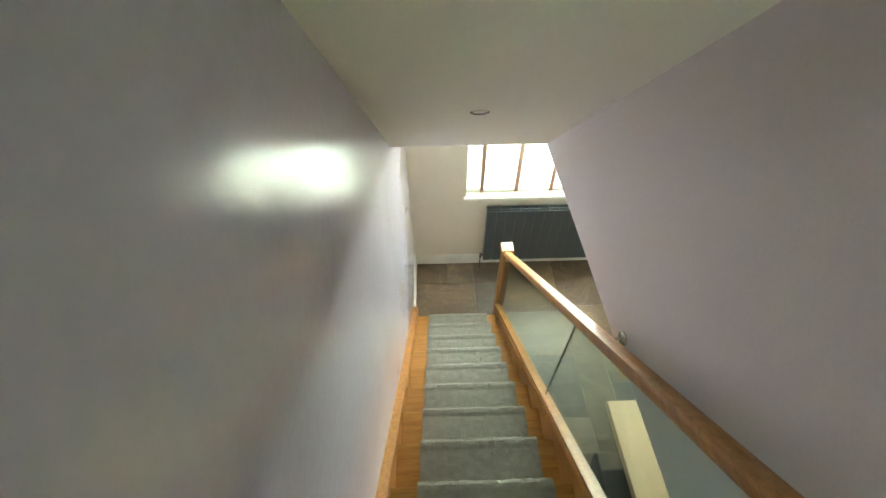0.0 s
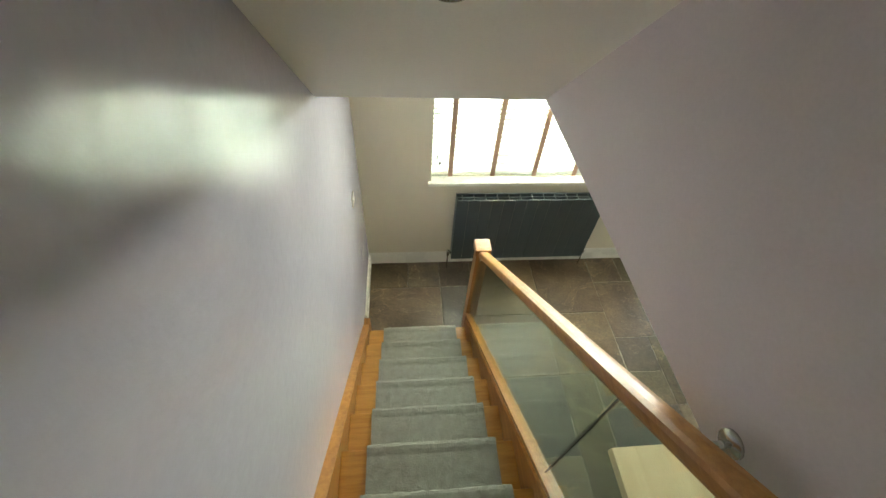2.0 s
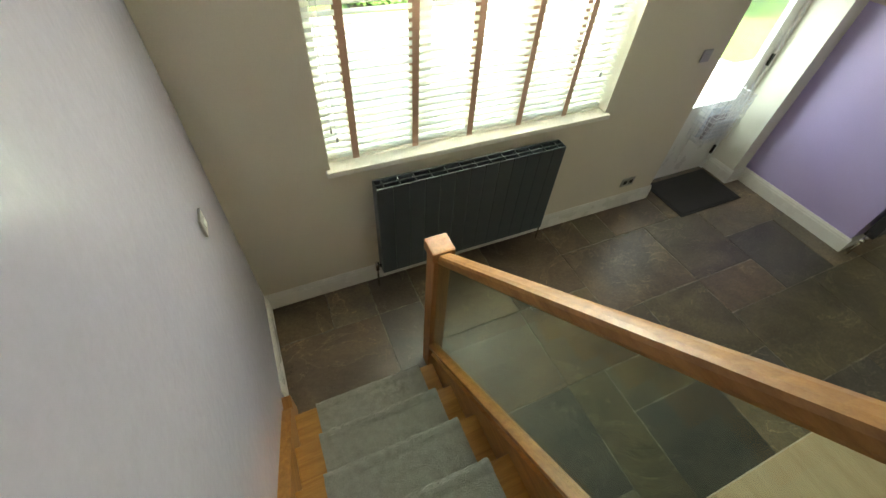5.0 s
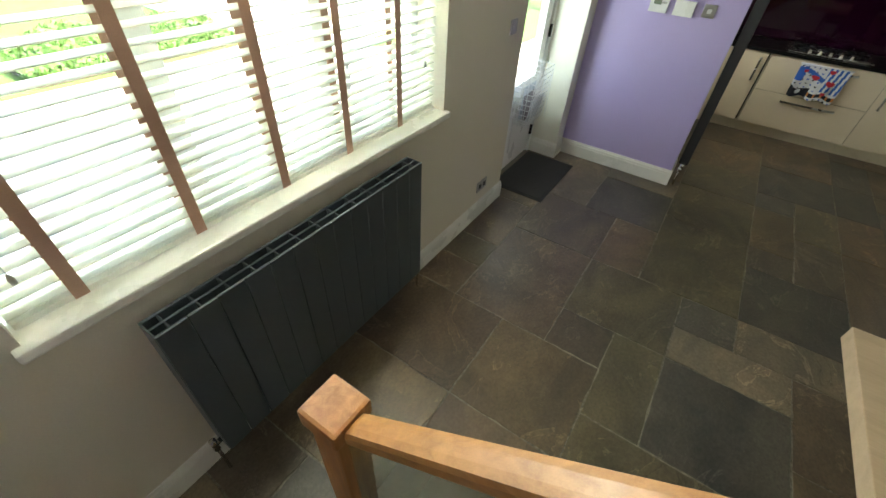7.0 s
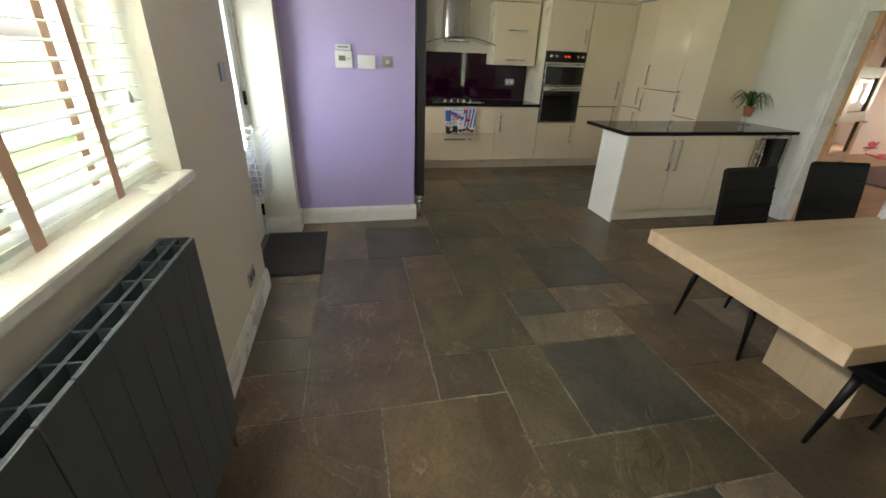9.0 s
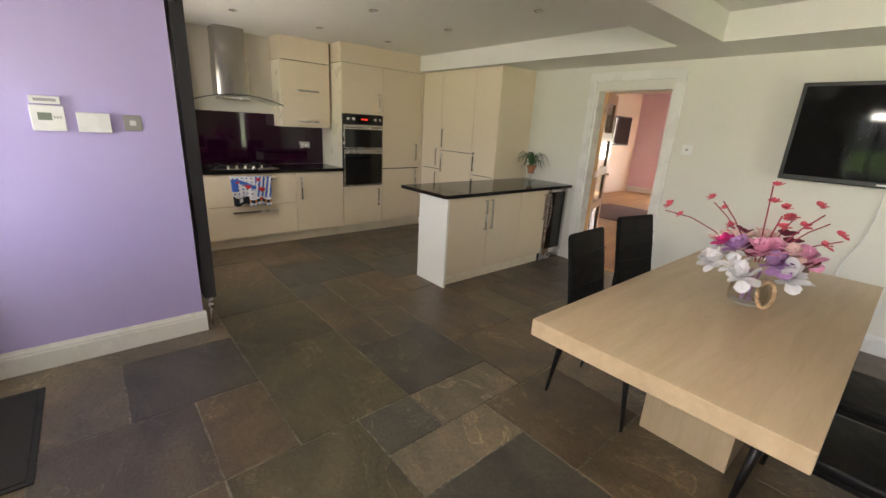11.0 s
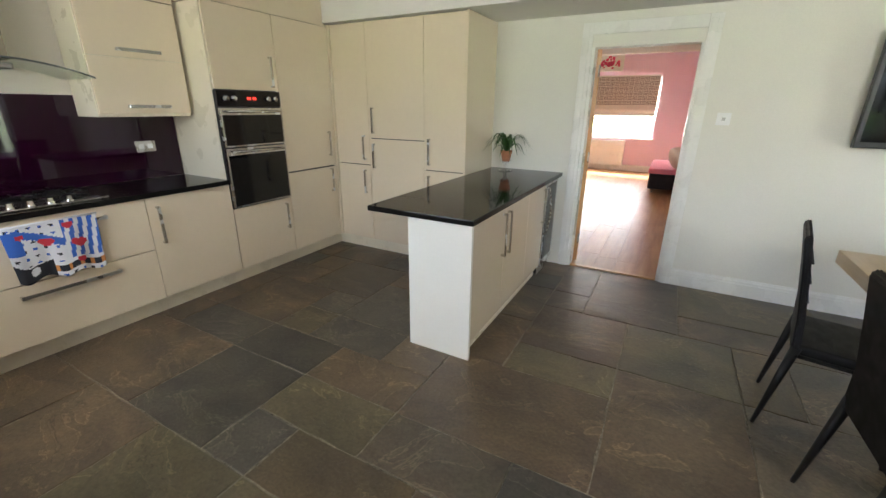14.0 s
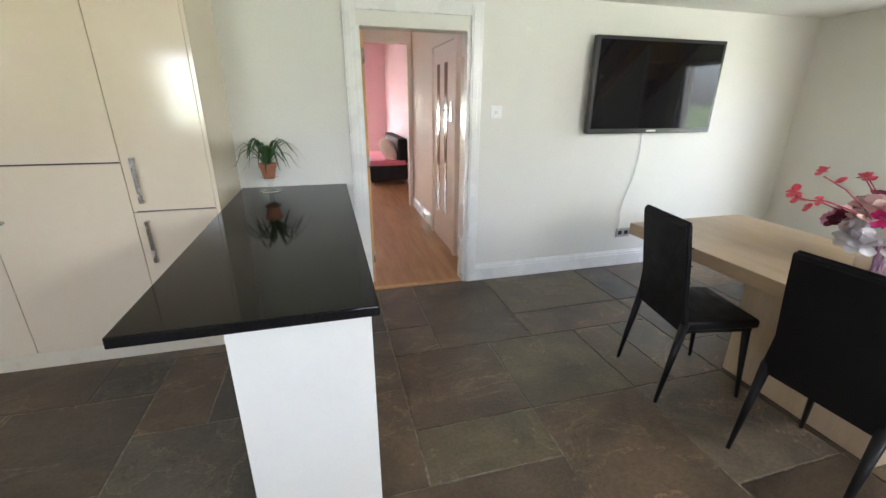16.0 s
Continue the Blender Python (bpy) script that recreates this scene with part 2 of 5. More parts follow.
SCREEN = mat("matt_screen", (0.006, 0.006, 0.007), 0.05, var=0.1, spec=0.22)
CANOPYEDGE = mat("grey_glass_edge", (0.09, 0.10, 0.10), 0.2)
EDGEGLASS = mat("dark_glass_edge", (0.02, 0.045, 0.035), 0.15)
STEEL = mat("brushed_steel", (0.58, 0.57, 0.55), 0.26, 1.0, var=0.08, scale=8, fine=200)
HOODSTEEL = mat("dark_brushed_steel", (0.40, 0.38, 0.355), 0.24, 1.0, var=0.08, scale=8, fine=200)
CHROME = mat("chrome", (0.75, 0.74, 0.72), 0.1, 1.0, var=0.03)
BLACKGLASS = mat("black_glass", (0.006, 0.006, 0.007), 0.05, var=0.1, coat=0.1, spec=0.4)
BLACKPLASTIC = mat("black_plastic", (0.012, 0.012, 0.013), 0.35, var=0.1)
LEATHER = mat("black_leatherette", (0.005, 0.005, 0.006), 0.5, var=0.3, scale=15, fine=260, bump=0.0012, spec=0.25)
BLACKMETAL = mat("black_metal", (0.008, 0.008, 0.009), 0.4, 0.0, var=0.15, spec=0.3)
ANTHRACITE = mat("anthracite_enamel", (0.062, 0.078, 0.09), 0.38, var=0.08, scale=3, fine=80)
DARKGREY = mat("dark_grey_enamel", (0.030, 0.030, 0.034), 0.4, var=0.08)
TAPE = mat("pinkish_blind_tape", (0.50, 0.31, 0.23), 0.85, var=0.12, fine=300)
SLAT = mat("white_blind_slat", (0.88, 0.86, 0.79), 0.4, var=0.04)
sn, sl = SLAT.node_tree.nodes, SLAT.node_tree.links
tl, ms = sn.new("ShaderNodeBsdfTranslucent"), sn.new("ShaderNodeMixShader")
tl.inputs["Color"].default_value = (0.93, 0.91, 0.84, 1)
ms.inputs[0].default_value = 0.5
sl.new(sn["Principled BSDF"].outputs[0], ms.inputs[1])
sl.new(tl.outputs[0], ms.inputs[2])
sl.new(ms.outputs[0], sn["Material Output"].inputs["Surface"])
PANE = glass("window_glass")
BALGLASS = glass("balustrade_glass", (0.90, 0.97, 0.945))
PINKWALL = mat("pink_wall_paint", (0.80, 0.57, 0.69), 0.6, var=0.04, scale=2, fine=120)
PEACH = mat("peach_wall_paint", (0.80, 0.66, 0.55), 0.6, var=0.04, scale=2, fine=120)
PINEDOOR = wood("oak_door_veneer", (0.60, 0.34, 0.15), (0.47, 0.24, 0.09), 0.35, 'Z')
RUBBER = mat("dark_mat_pile", (0.035, 0.034, 0.034), 0.95, var=0.35, scale=20, fine=400, bump=0.003)
RUBBER_EDGE = mat("black_rubber", (0.012, 0.012, 0.012), 0.6)
GREYPLASTIC = mat("steel_faceplate", (0.45, 0.44, 0.42), 0.35, 0.8, var=0.05)
WIRE = mat("white_coated_wire", (0.75, 0.76, 0.78), 0.4)
TERRACOTTA = mat("terracotta", (0.42, 0.17, 0.09), 0.7, var=0.2, scale=12, bump=0.0006)
LEAF = mat("green_leaf", (0.035, 0.09, 0.022), 0.4, var=0.3, scale=20, objrand=0.25)
CLEAR = glass("clear_vase_glass", (0.97, 0.97, 0.97))

# ---- building helpers ----
def box(bm, x0, y0, z0, x1, y1, z1, bevel=0.0, seg=2):
    r = bmesh.ops.create_cube(bm, size=1.0, matrix=Matrix.Translation(((x0 + x1) / 2, (y0 + y1) / 2, (z0 + z1) / 2)) @ Matrix.Diagonal((abs(x1 - x0), abs(y1 - y0), abs(z1 - z0), 1)))
    if bevel:
        es = list({e for v in r["verts"] for e in v.link_edges})
        bmesh.ops.bevel(bm, geom=es, offset=bevel, segments=seg, profile=0.6, affect='EDGES')
    return bm


def bx(*a, **k):
    return box(bmesh.new(), *a, **k)


def cyl(bm, p, q, r, r2=None, seg=16, caps=True):
    p, q = Vector(p), Vector(q)
    d = q - p
    m = Matrix.Translation((p + q) / 2) @ d.to_track_quat('Z', 'Y').to_matrix().to_4x4()
    bmesh.ops.create_cone(bm, cap_ends=caps, segments=seg, radius1=r, radius2=r if r2 is None else r2, depth=d.length, matrix=m)
    return bm


def tube(bm, pts, r, seg=8):
    for a, b in zip(pts, pts[1:]):
        cyl(bm, a, b, r, seg=seg)
    for a in pts[1:-1]:
        bmesh.ops.create_uvsphere(bm, u_segments=seg, v_segments=max(4, seg // 2), radius=r, matrix=Matrix.Translation(a))
    return bm


def lathe(bm, prof, seg=24, cx=0, cy=0, cz=0):
    rings = []
    for r, z in prof:
        rings.append([bm.verts.new((cx + r * math.cos(2 * math.pi * i / seg), cy + r * math.sin(2 * math.pi * i / seg), cz + z)) for i in range(seg)])
    for a, b in zip(rings, rings[1:]):
        for i in range(seg):
            bm.faces.new((a[i], a[(i + 1) % seg], b[(i + 1) % seg], b[i]))
    return bm


def prism(bm, pts, axis, a, b):
    """A polygon of two coordinates drawn out along an axis from a to b."""
    def at(u, v, w):
        return {'x': (w, u, v), 'y': (u, w, v), 'z': (u, v, w)}[axis]
    lo = [bm.verts.new(at(u, v, a)) for u, v in pts]
    hi = [bm.verts.new(at(u, v, b)) for u, v in pts]
    n = len(pts)
    bm.faces.new(lo)
    bm.faces.new(hi)
    for i in range(n):
        bm.faces.new((lo[i], lo[(i + 1) % n], hi[(i + 1) % n], hi[i]))
    bmesh.ops.recalc_face_normals(bm, faces=bm.faces[:])
    return bm


def mesh_of(name, bm, material, smooth=False):
    me = bpy.data.meshes.new(name)
    bm.normal_update()
    bm.to_mesh(me)
    bm.free()
    me.materials.append(material)
    if smooth:
        for p in me.polygons:
            p.use_smooth = True
    return me


def part(name, bm, material, parent=None, label="", smooth=False):
    ob = new(name, mesh_of(name, bm, material, smooth))
    if parent is not None:
        ob.parent = parent
    if label:
        ob["label"] = label
    return ob


def thing(name, label, category, group="", kind="", at=(0, 0, 0), rz=0):
    ob = new(name)
    ob.empty_display_size = 0.1
    ob.matrix_basis = pose(*at, 0, 0, rz)
    return tagged(ob, label, category, group, kind)


def setting(name, bm, material, label="", category=""):
    return tagged(part(name, bm, material), label or name.replace("_", " "), category or name.split("_")[0], kind="structure")

# ---- the large structure ----
XL, YW, YT, XH, ZC, ZS = -0.05, 3.915, -1.24, 7.13, 2.43, 2.23   # stair wall, window wall, television wall, hood wall, ceiling, soffit
setting("floor", bx(XL - 0.1, YT - 0.04, -0.12, XH + 0.1, 4.3, -0.0045), GROUT, "mortar bed under the stone floor", "floor")
PY0, PY1, PZT = -0.36, 0.46, 1.98   # glazed garden door beside the dining table
wall = thing("wall_stair", "lilac satin painted wall beside the stairs", "wall", kind="structure")
for a in ((-2.6, -0.1, PY0, 5.6), (PY0, PZT, PY1, 5.6), (PY1, -0.1, YW + 0.02, 5.6)):
    part("wall_section", bx(XL - 0.15, a[0], a[1], XL, a[2], a[3]), LILAC_SHEEN, wall)
wall = thing("wall_dining", "off-white painted wall beside the dining table", "wall", kind="structure")
for a in ((YT, 0.0, PY0, ZC + 0.01), (PY0, PZT, PY1, ZC + 0.01), (PY1, 0.0, 0.62, ZC + 0.01)):
    part("wall_section", bx(XL, a[0], a[1], XL + 0.012, a[2], a[3]), WHITEWALL, wall)
# window wall, with the window and the front door through it
WX0, WX1, WZ0, WZ1, DX0, DX1 = 0.55, 2.51, 1.07, 2.15, 3.46, 4.46
YO = 4.22
wall = thing("wall_window", "cream painted outer wall with window and door openings", "wall", kind="structure")
for a in ((XL - 0.15, 0, WX0, 5.6), (WX0, 0, WX1, WZ0 - 0.03), (WX0, WZ1, WX1, 5.6), (WX1, 0, DX0, 5.6), (DX0, 2.1, DX1, 5.6), (DX1, 0, 4.95, 5.6)):
    part("wall_section", bx(a[0], YW, a[1] - 0.1, a[2], YO, a[3]), CREAM, wall)
setting("wall_lilac", bx(4.645, 2.72, -0.1, 4.95, YW, ZC + 0.02), LILAC, "lilac painted wall stub beside the front door", "wall")
setting("wall_pier", bx(DX1 - 0.005, 3.80, -0.1, 4.642, YO - 0.06, ZC + 0.02), WHITEWALL, "white painted pier beside the front door", "wall")
wall = thing("wall_kitchen_return", "cream painted kitchen wall with a window opening", "wall", kind="structure")
for a in ((4.952, 0, 5.25, ZC + 0.6), (6.35, 0, XH + 0.15, ZC + 0.6), (5.25, 0, 6.35, 1.12), (5.25, 2.1, 6.35, ZC + 0.6)):
    part("wall_section", bx(a[0], 2.96, a[1] - 0.1, a[2], 3.16, a[3]), CREAM, wall)
setting("wall_hood", bx(XH, YT - 0.1, -0.1, XH + 0.15, 2.958, ZC + 0.02), CREAM, "cream painted wall behind the cooker hood", "wall")
# television wall with the doorway to the hall
HX0, HX1, HZ = 3.318, 4.148, 2.075
wall = thing("wall_television", "off-white painted wall with a doorway", "wall", kind="structure")
for a in ((XL - 0.15, 0, HX0, 2.60), (HX0, HZ, HX1, 2.60), (HX1, 0, XH + 0.15, 2.60)):
    part("wall_section", bx(a[0], YT - 0.14, a[1] - 0.1, a[2], YT, a[3]), WHITEWALL, wall)
# ceilings
SX1, SY1, SY0 = 0.968, 2.875, -0.2
bm = bx(SX1 + 0.006, YT, ZC, XH, YW, ZC + 0.2)
box(bm, XL, SY1, ZC, SX1 + 0.001, YW, ZC + 0.2)
box(bm, XL, YT, ZC, SX1 + 0.001, SY0, ZC + 0.2)
setting("ceiling", bm, CEIL, "white painted ceiling of the kitchen", "ceiling")
setting("ceiling_soffit", bx(XL, YT, ZS, XH, -0.57, ZC + 0.01), CEIL, "dropped white ceiling along the wall", "ceiling")
setting("ceiling_beam", bx(2.78, -0.568, ZS, 3.10, YW, ZC + 0.01), CEIL, "boxed white ceiling beam", "ceiling")
# stairwell above
setting("wall_stairwell", bx(SX1, -2.6, ZC - 0.03, SX1 + 0.12, SY1 + 0.02, 5.6), MAUVE, "pale mauve painted wall of the stairwell", "wall")
k = 0.91
bm = prism(bmesh.new(), [(SY1, ZC - 0.03), (SY1 + 0.2, ZC - 0.03), (SY1 + 0.2, ZC + 0.3), (-1.0, ZC + 0.3 + k * (SY1 + 1.2)), (-1.0, ZC - 0.03 + k * (SY1 + 1.0))], 'x', XL - 0.02, SX1 + 0.02)
setting("ceiling_slope", bm, CEIL, "sloping white ceiling over the stairs", "ceiling")
setting("wall_landing", bx(XL - 0.1, -2.7, 2.4, SX1 + 0.2, -2.6, 5.8), WHITEWALL, "off-white painted landing wall", "wall")
LX0, LX1, LY0, LY1 = 0.34, 0.66, -1.76, -1.34   # rooflight added over the landing, unseen, to brighten the treads
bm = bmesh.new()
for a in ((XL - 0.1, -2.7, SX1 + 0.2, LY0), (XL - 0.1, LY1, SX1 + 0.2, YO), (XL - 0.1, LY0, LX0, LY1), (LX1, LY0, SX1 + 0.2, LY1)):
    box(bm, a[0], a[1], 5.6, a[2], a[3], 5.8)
setting("ceiling_landing", bm, CEIL, "white painted landing ceiling with an opening added for light", "ceiling")
# frame and pane of the added opening; nothing of it is in view
rl = thing("window_landing", "added rooflight over the landing, unseen, to light the stairs", "window", kind="structure")
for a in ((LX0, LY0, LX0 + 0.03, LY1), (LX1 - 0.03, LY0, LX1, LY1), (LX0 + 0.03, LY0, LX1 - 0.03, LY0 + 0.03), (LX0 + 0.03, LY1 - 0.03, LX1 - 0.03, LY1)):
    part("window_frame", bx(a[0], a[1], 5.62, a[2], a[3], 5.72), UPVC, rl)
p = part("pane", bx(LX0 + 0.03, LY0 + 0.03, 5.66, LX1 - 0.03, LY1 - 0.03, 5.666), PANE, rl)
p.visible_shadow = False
# skirting boards
def skirting(name, x0, y0, x1, y1, nx, ny, h=0.15, d=0.018):
    """A moulded board along a wall from one point to the other; n points into the room."""
    prof = [(0, 0), (d, 0), (d, h * 0.72), (d * 0.8, h * 0.76), (d * 0.75, h * 0.86), (d * 0.4, h * 0.93), (d * 0.3, h), (0, h)]
    bm = bmesh.new()
    a = [bm.verts.new((x0 + nx * u, y0 + ny * u, v)) for u, v in prof]
    b = [bm.verts.new((x1 + nx * u, y1 + ny * u, v)) for u, v in prof]
    n = len(prof)
    bm.faces.new(a)
    bm.faces.new(b)
    for i in range(n):
        bm.faces.new((a[i], a[(i + 1) % n], b[(i + 1) % n], b[i]))
    bmesh.ops.recalc_face_normals(bm, faces=bm.faces[:])
    return setting(name, bm, GLOSSWHITE, "white gloss moulded skirting board", "skirting")


skirting("baseboard_window", XL, YW, DX0 + 0.018, YW, 0, -1)
skirting("baseboard_door_return", DX0, YW, DX0, YO - 0.1, 1, 0)
skirting("baseboard_stair", XL, 3.19, XL, YW - 0.018, 1, 0)
skirting("baseboard_lilac", 4.645, 2.702, 4.645, 3.80, -1, 0)
skirting("baseboard_lilac_end", 4.645, 2.72, 4.95, 2.72, 0, -1)
skirting("baseboard_pier", DX1 - 0.005, 3.782, DX1 - 0.005, YO - 0.1, -1, 0)
skirting("baseboard_pier_front", DX1 - 0.005, 3.80, 4.645, 3.80, 0, -1)
skirting("baseboard_television", XL, YT, HX0 - 0.085, YT, 0, 1)
skirting("baseboard_dining", XL + 0.012, YT, XL + 0.012, PY0, 1, 0)

# ---- stairs ----
RISE, GOING, Y1, STEPS = 0.203, 0.245, 3.015, 13
CX0, CX1, TX0, TX1 = 0.122, 0.742, 0.0, 0.83
stairs = thing("staircase", "golden oak staircase with a grey carpet runner", "staircase", kind="structure")
for i in range(1, STEPS + 1):
    yn, z = Y1 - (i - 1) * GOING, i * RISE
    d = GOING if i < STEPS else 1.4
    part("tread", bx(TX0, yn - d - 0.02, z - 0.045, TX1, yn - 0.012, z - 0.012, bevel=0.006), OAK_X, stairs)
    part("riser", bx(TX0, yn - 0.045, z - RISE - 0.012, TX1, yn - 0.028, z - 0.045), OAK_X, stairs)
    bm = bmesh.new()
    prof = [(yn - d - 0.022, z - 0.011), (yn - d - 0.022, z + 0.0), (yn - 0.05, z + 0.001), (yn - 0.03, z + 0.006), (yn - 0.012, z + 0.007), (yn + 0.002, z + 0.001), (yn + 0.007, z - 0.012), (yn + 0.006, z - 0.034), (yn - 0.004, z - 0.05), (yn - 0.016, z - 0.056), (yn - 0.018, z - RISE - 0.005), (yn - 0.03, z - RISE - 0.005), (yn - 0.027, z - 0.05), (yn - 0.0125, z - 0.046), (yn - 0.0105, z - 0.011)]
    rings, cuts = [], 40
    for q in range(cuts + 1):
        x = CX0 + (CX1 - CX0) * q / cuts
        ring = []
        for r, (u, v) in enumerate(prof):
            fluff = 0.0045 * noise.noise((x * 38, u * 60, v * 60)) + 0.003 * noise.noise((x * 110, u * 90, i)) if 3 <= r <= 9 else 0.0
            ring.append(bm.verts.new((x + (0.004 * noise.noise((u * 50, v * 50, q)) if q in (0, cuts) else 0.0), u + fluff, v + fluff * 0.8)))
        rings.append(ring)
    np_ = len(prof)
    for a, b in zip(rings, rings[1:]):
        for r in range(np_):
            bm.faces.new((a[r], a[(r + 1) % np_], b[(r + 1) % np_], b[r]))
    bm.faces.new(rings[0])
    bm.faces.new(rings[-1])
    bmesh.ops.recalc_face_normals(bm, faces=bm.faces[:])
    part("carpet", bm, CARPET, stairs, "short pile grey carpet runner")
slope = RISE / GOING
def string(name, x0, x1, lift, low):
    y_top = Y1 - 12 * GOING
    pts = [(Y1 + 0.02, max(0.0, RISE + lift - slope * 0.02) if low else 0.0), (y_top, 13 * RISE + lift), (y_top, 12 * RISE - 0.12), (Y1 - 0.22, 0.0), (Y1 + 0.02, 0.0)]
    pts[0] = (Y1 + 0.02, RISE + lift - slope * 0.02)
    return part(name, prism(bmesh.new(), pts, 'x', x0, x1), OAK, stairs)


string("wall_string", XL, 0.0, 0.05, True)
part("string_end", bx(XL, Y1 + 0.021, 0.0, 0.0, Y1 + 0.115, 0.19, bevel=0.003), OAK, stairs)
string("outer_string", 0.83, 0.87, 0.06, True)
setting("wall_understairs", prism(bmesh.new(), [(Y1 - 0.25, 0), (Y1 - 0.25 - 11 * GOING, 11 * RISE - 0.12), (Y1 - 0.25 - 11 * GOING, 0)], 'x', 0.832, 0.868), WHITEWALL, "off-white painted panel under the stairs", "wall")
bal = thing("balustrade", "oak handrail and newel post with glass panels", "balustrade")
NX, NY = 0.875, 3.108
part("newel_post", bx(NX - 0.045, NY - 0.045, 0.0, NX + 0.045, NY + 0.045, 1.095, bevel=0.004), OAK_Z, bal)
bm = bx(NX - 0.058, NY - 0.058, 1.095, NX + 0.058, NY + 0.058, 1.157, bevel=0.010)
part("newel_cap", bm, OAK_Z, bal, "chamfered square oak cap")
def rail_z(y, base):
    return base + slope * (NY - y)


def rail(name, x, w, h, base, y0, y1, material, bev=0.012):
    bm = bmesh.new()
    sh = Matrix(((1, 0, 0, 0), (0, 1, 0, 0), (0, -slope, 1, 0), (0, 0, 0, 1)))
    box(bm, x - w / 2, y0, -h / 2, x + w / 2, y1, h / 2, bevel=bev)
    bmesh.ops.transform(bm, matrix=Matrix.Translation((0, 0, base + slope * NY)) @ sh, verts=bm.verts[:])
    return part(name, bm, material, bal)


rail("handrail", NX, 0.064, 0.066, 1.065, 0.0, NY - 0.04, OAK, 0.02)
rail("base_rail", 0.85, 0.055, 0.03, 0.262, 0.0, NY - 0.04, OAK, 0.004)
for y0, y1 in ((1.563, NY - 0.06), (0.02, 1.548)):
    bm = prism(bmesh.new(), [(y0, rail_z(y0, 0.27)), (y1, rail_z(y1, 0.27)), (y1, rail_z(y1, 1.04)), (y0, rail_z(y0, 1.04))], 'x', 0.846, 0.856)
    part("glass_panel", bm, BALGLASS, bal, "clear toughened glass panel")
bm = prism(bmesh.new(), [(1.5525, rail_z(1.5525, 0.27)), (1.5575, rail_z(1.5575, 0.27)), (1.5575, rail_z(1.5575, 1.04)), (1.5525, rail_z(1.5525, 1.04))], 'x', 0.847, 0.855)
part("glass_joint", bm, EDGEGLASS, bal, "dark joint between glass panels")
bm = tube(bmesh.new(), [(NX + 0.02, 1.40, rail_z(1.40, 1.045)), (NX + 0.045, 1.40, rail_z(1.40, 1.06)), (SX1, 1.40, rail_z(1.40, 1.06))], 0.008)
cyl(bm, (SX1 - 0.008, 1.40, rail_z(1.40, 1.06)), (SX1, 1.40, rail_z(1.40, 1.06)), 0.03)
part("rail_bracket", bm, STEEL, bal, "brushed steel handrail bracket", True)

# ---- the window, its sill and blind ----
win = thing("window_1", "white plastic casement window behind a slatted blind", "window", kind="structure")
FY0, FY1 = 4.10, 4.17
for a in ((WX0, WZ0, WX0 + 0.06, WZ1), (WX1 - 0.06, WZ0, WX1, WZ1), (WX0 + 0.06, WZ0, WX1 - 0.06, WZ0 + 0.07), (WX0 + 0.06, WZ1 - 0.07, WX1 - 0.06, WZ1), (1.15, WZ0 + 0.07, 1.23, WZ1 - 0.07), (1.81, WZ0 + 0.07, 1.89, WZ1 - 0.07)):
    part("window_frame", bx(a[0], FY0, a[1], a[2], FY1, a[3], bevel=0.006), UPVC, win)
for a in ((WX0 + 0.06, 1.15), (1.23, 1.81), (1.89, WX1 - 0.06)):
    p = part("pane", bx(a[0], FY0 + 0.03, WZ0 + 0.07, a[1], FY0 + 0.036, WZ1 - 0.07), PANE, win)
    p.visible_shadow = False
for x in (1.11, 1.94):
    bm = bx(x - 0.015, FY0 - 0.03, WZ0 + 0.2, x + 0.015, FY0 + 0.0, WZ0 + 0.26, bevel=0.004)
    box(bm, x - 0.011, FY0 - 0.045, WZ0 + 0.24, x + 0.011, FY0 - 0.028, WZ0 + 0.36, bevel=0.004)
    part("window_handle", bm, UPVC, win)
part("window_sill", bx(WX0 - 0.025, YW - 0.035, WZ0 - 0.03, WX1 + 0.025, FY0, WZ0 + 0.006, bevel=0.008), GLOSSWHITE, win, "deep white gloss window board")
blind = thing("venetian_blind", "white slatted blind with pinkish-brown tapes in a window", "blind")
BY = 4.005
mesh = mesh_of("slat", bx(WX0 + 0.01, -0.025, -0.0015, WX1 - 0.01, 0.025, 0.0015), SLAT)
z = WZ0 + 0.045
while z < WZ1 - 0.08:
    s = new("slat", mesh)
    s.parent = blind
    s.matrix_basis = pose(0, BY, z, 6)
    z += 0.043
part("bottom_rail", bx(WX0 + 0.01, BY - 0.026, WZ0 + 0.006, WX1 - 0.01, BY + 0.026, WZ0 + 0.026, bevel=0.003), SLAT, blind)
part("head_rail", bx(WX0 + 0.01, BY - 0.035, WZ1 - 0.06, WX1 - 0.01, BY + 0.035, WZ1 - 0.003), SLAT, blind)
for x in (0.72, 1.09, 1.46, 1.825, 2.195):
    for sy in (-0.029, 0.027):
        part("tape", bx(x - 0.019, BY + sy, WZ0 + 0.006, x + 0.019, BY + sy + 0.002, WZ1 - 0.06), TAPE, blind, "woven pinkish-brown tape")

for x, z0 in ((0.60, 1.30), (0.625, 1.24), (2.40, 1.36)):
    c = part("pull_cord", cyl(bmesh.new(), (x, BY - 0.034, z0), (x, BY - 0.034, WZ1 - 0.05), 0.0018, seg=6), UPVC, blind)
    part("tassel", lathe(bmesh.new(), [(0.0, 0.0), (0.007, 0.002), (0.008, 0.02), (0.003, 0.036), (0.0, 0.037)], 12, x, BY - 0.034, z0 - 0.034), GREYPLASTIC, c, smooth=True)

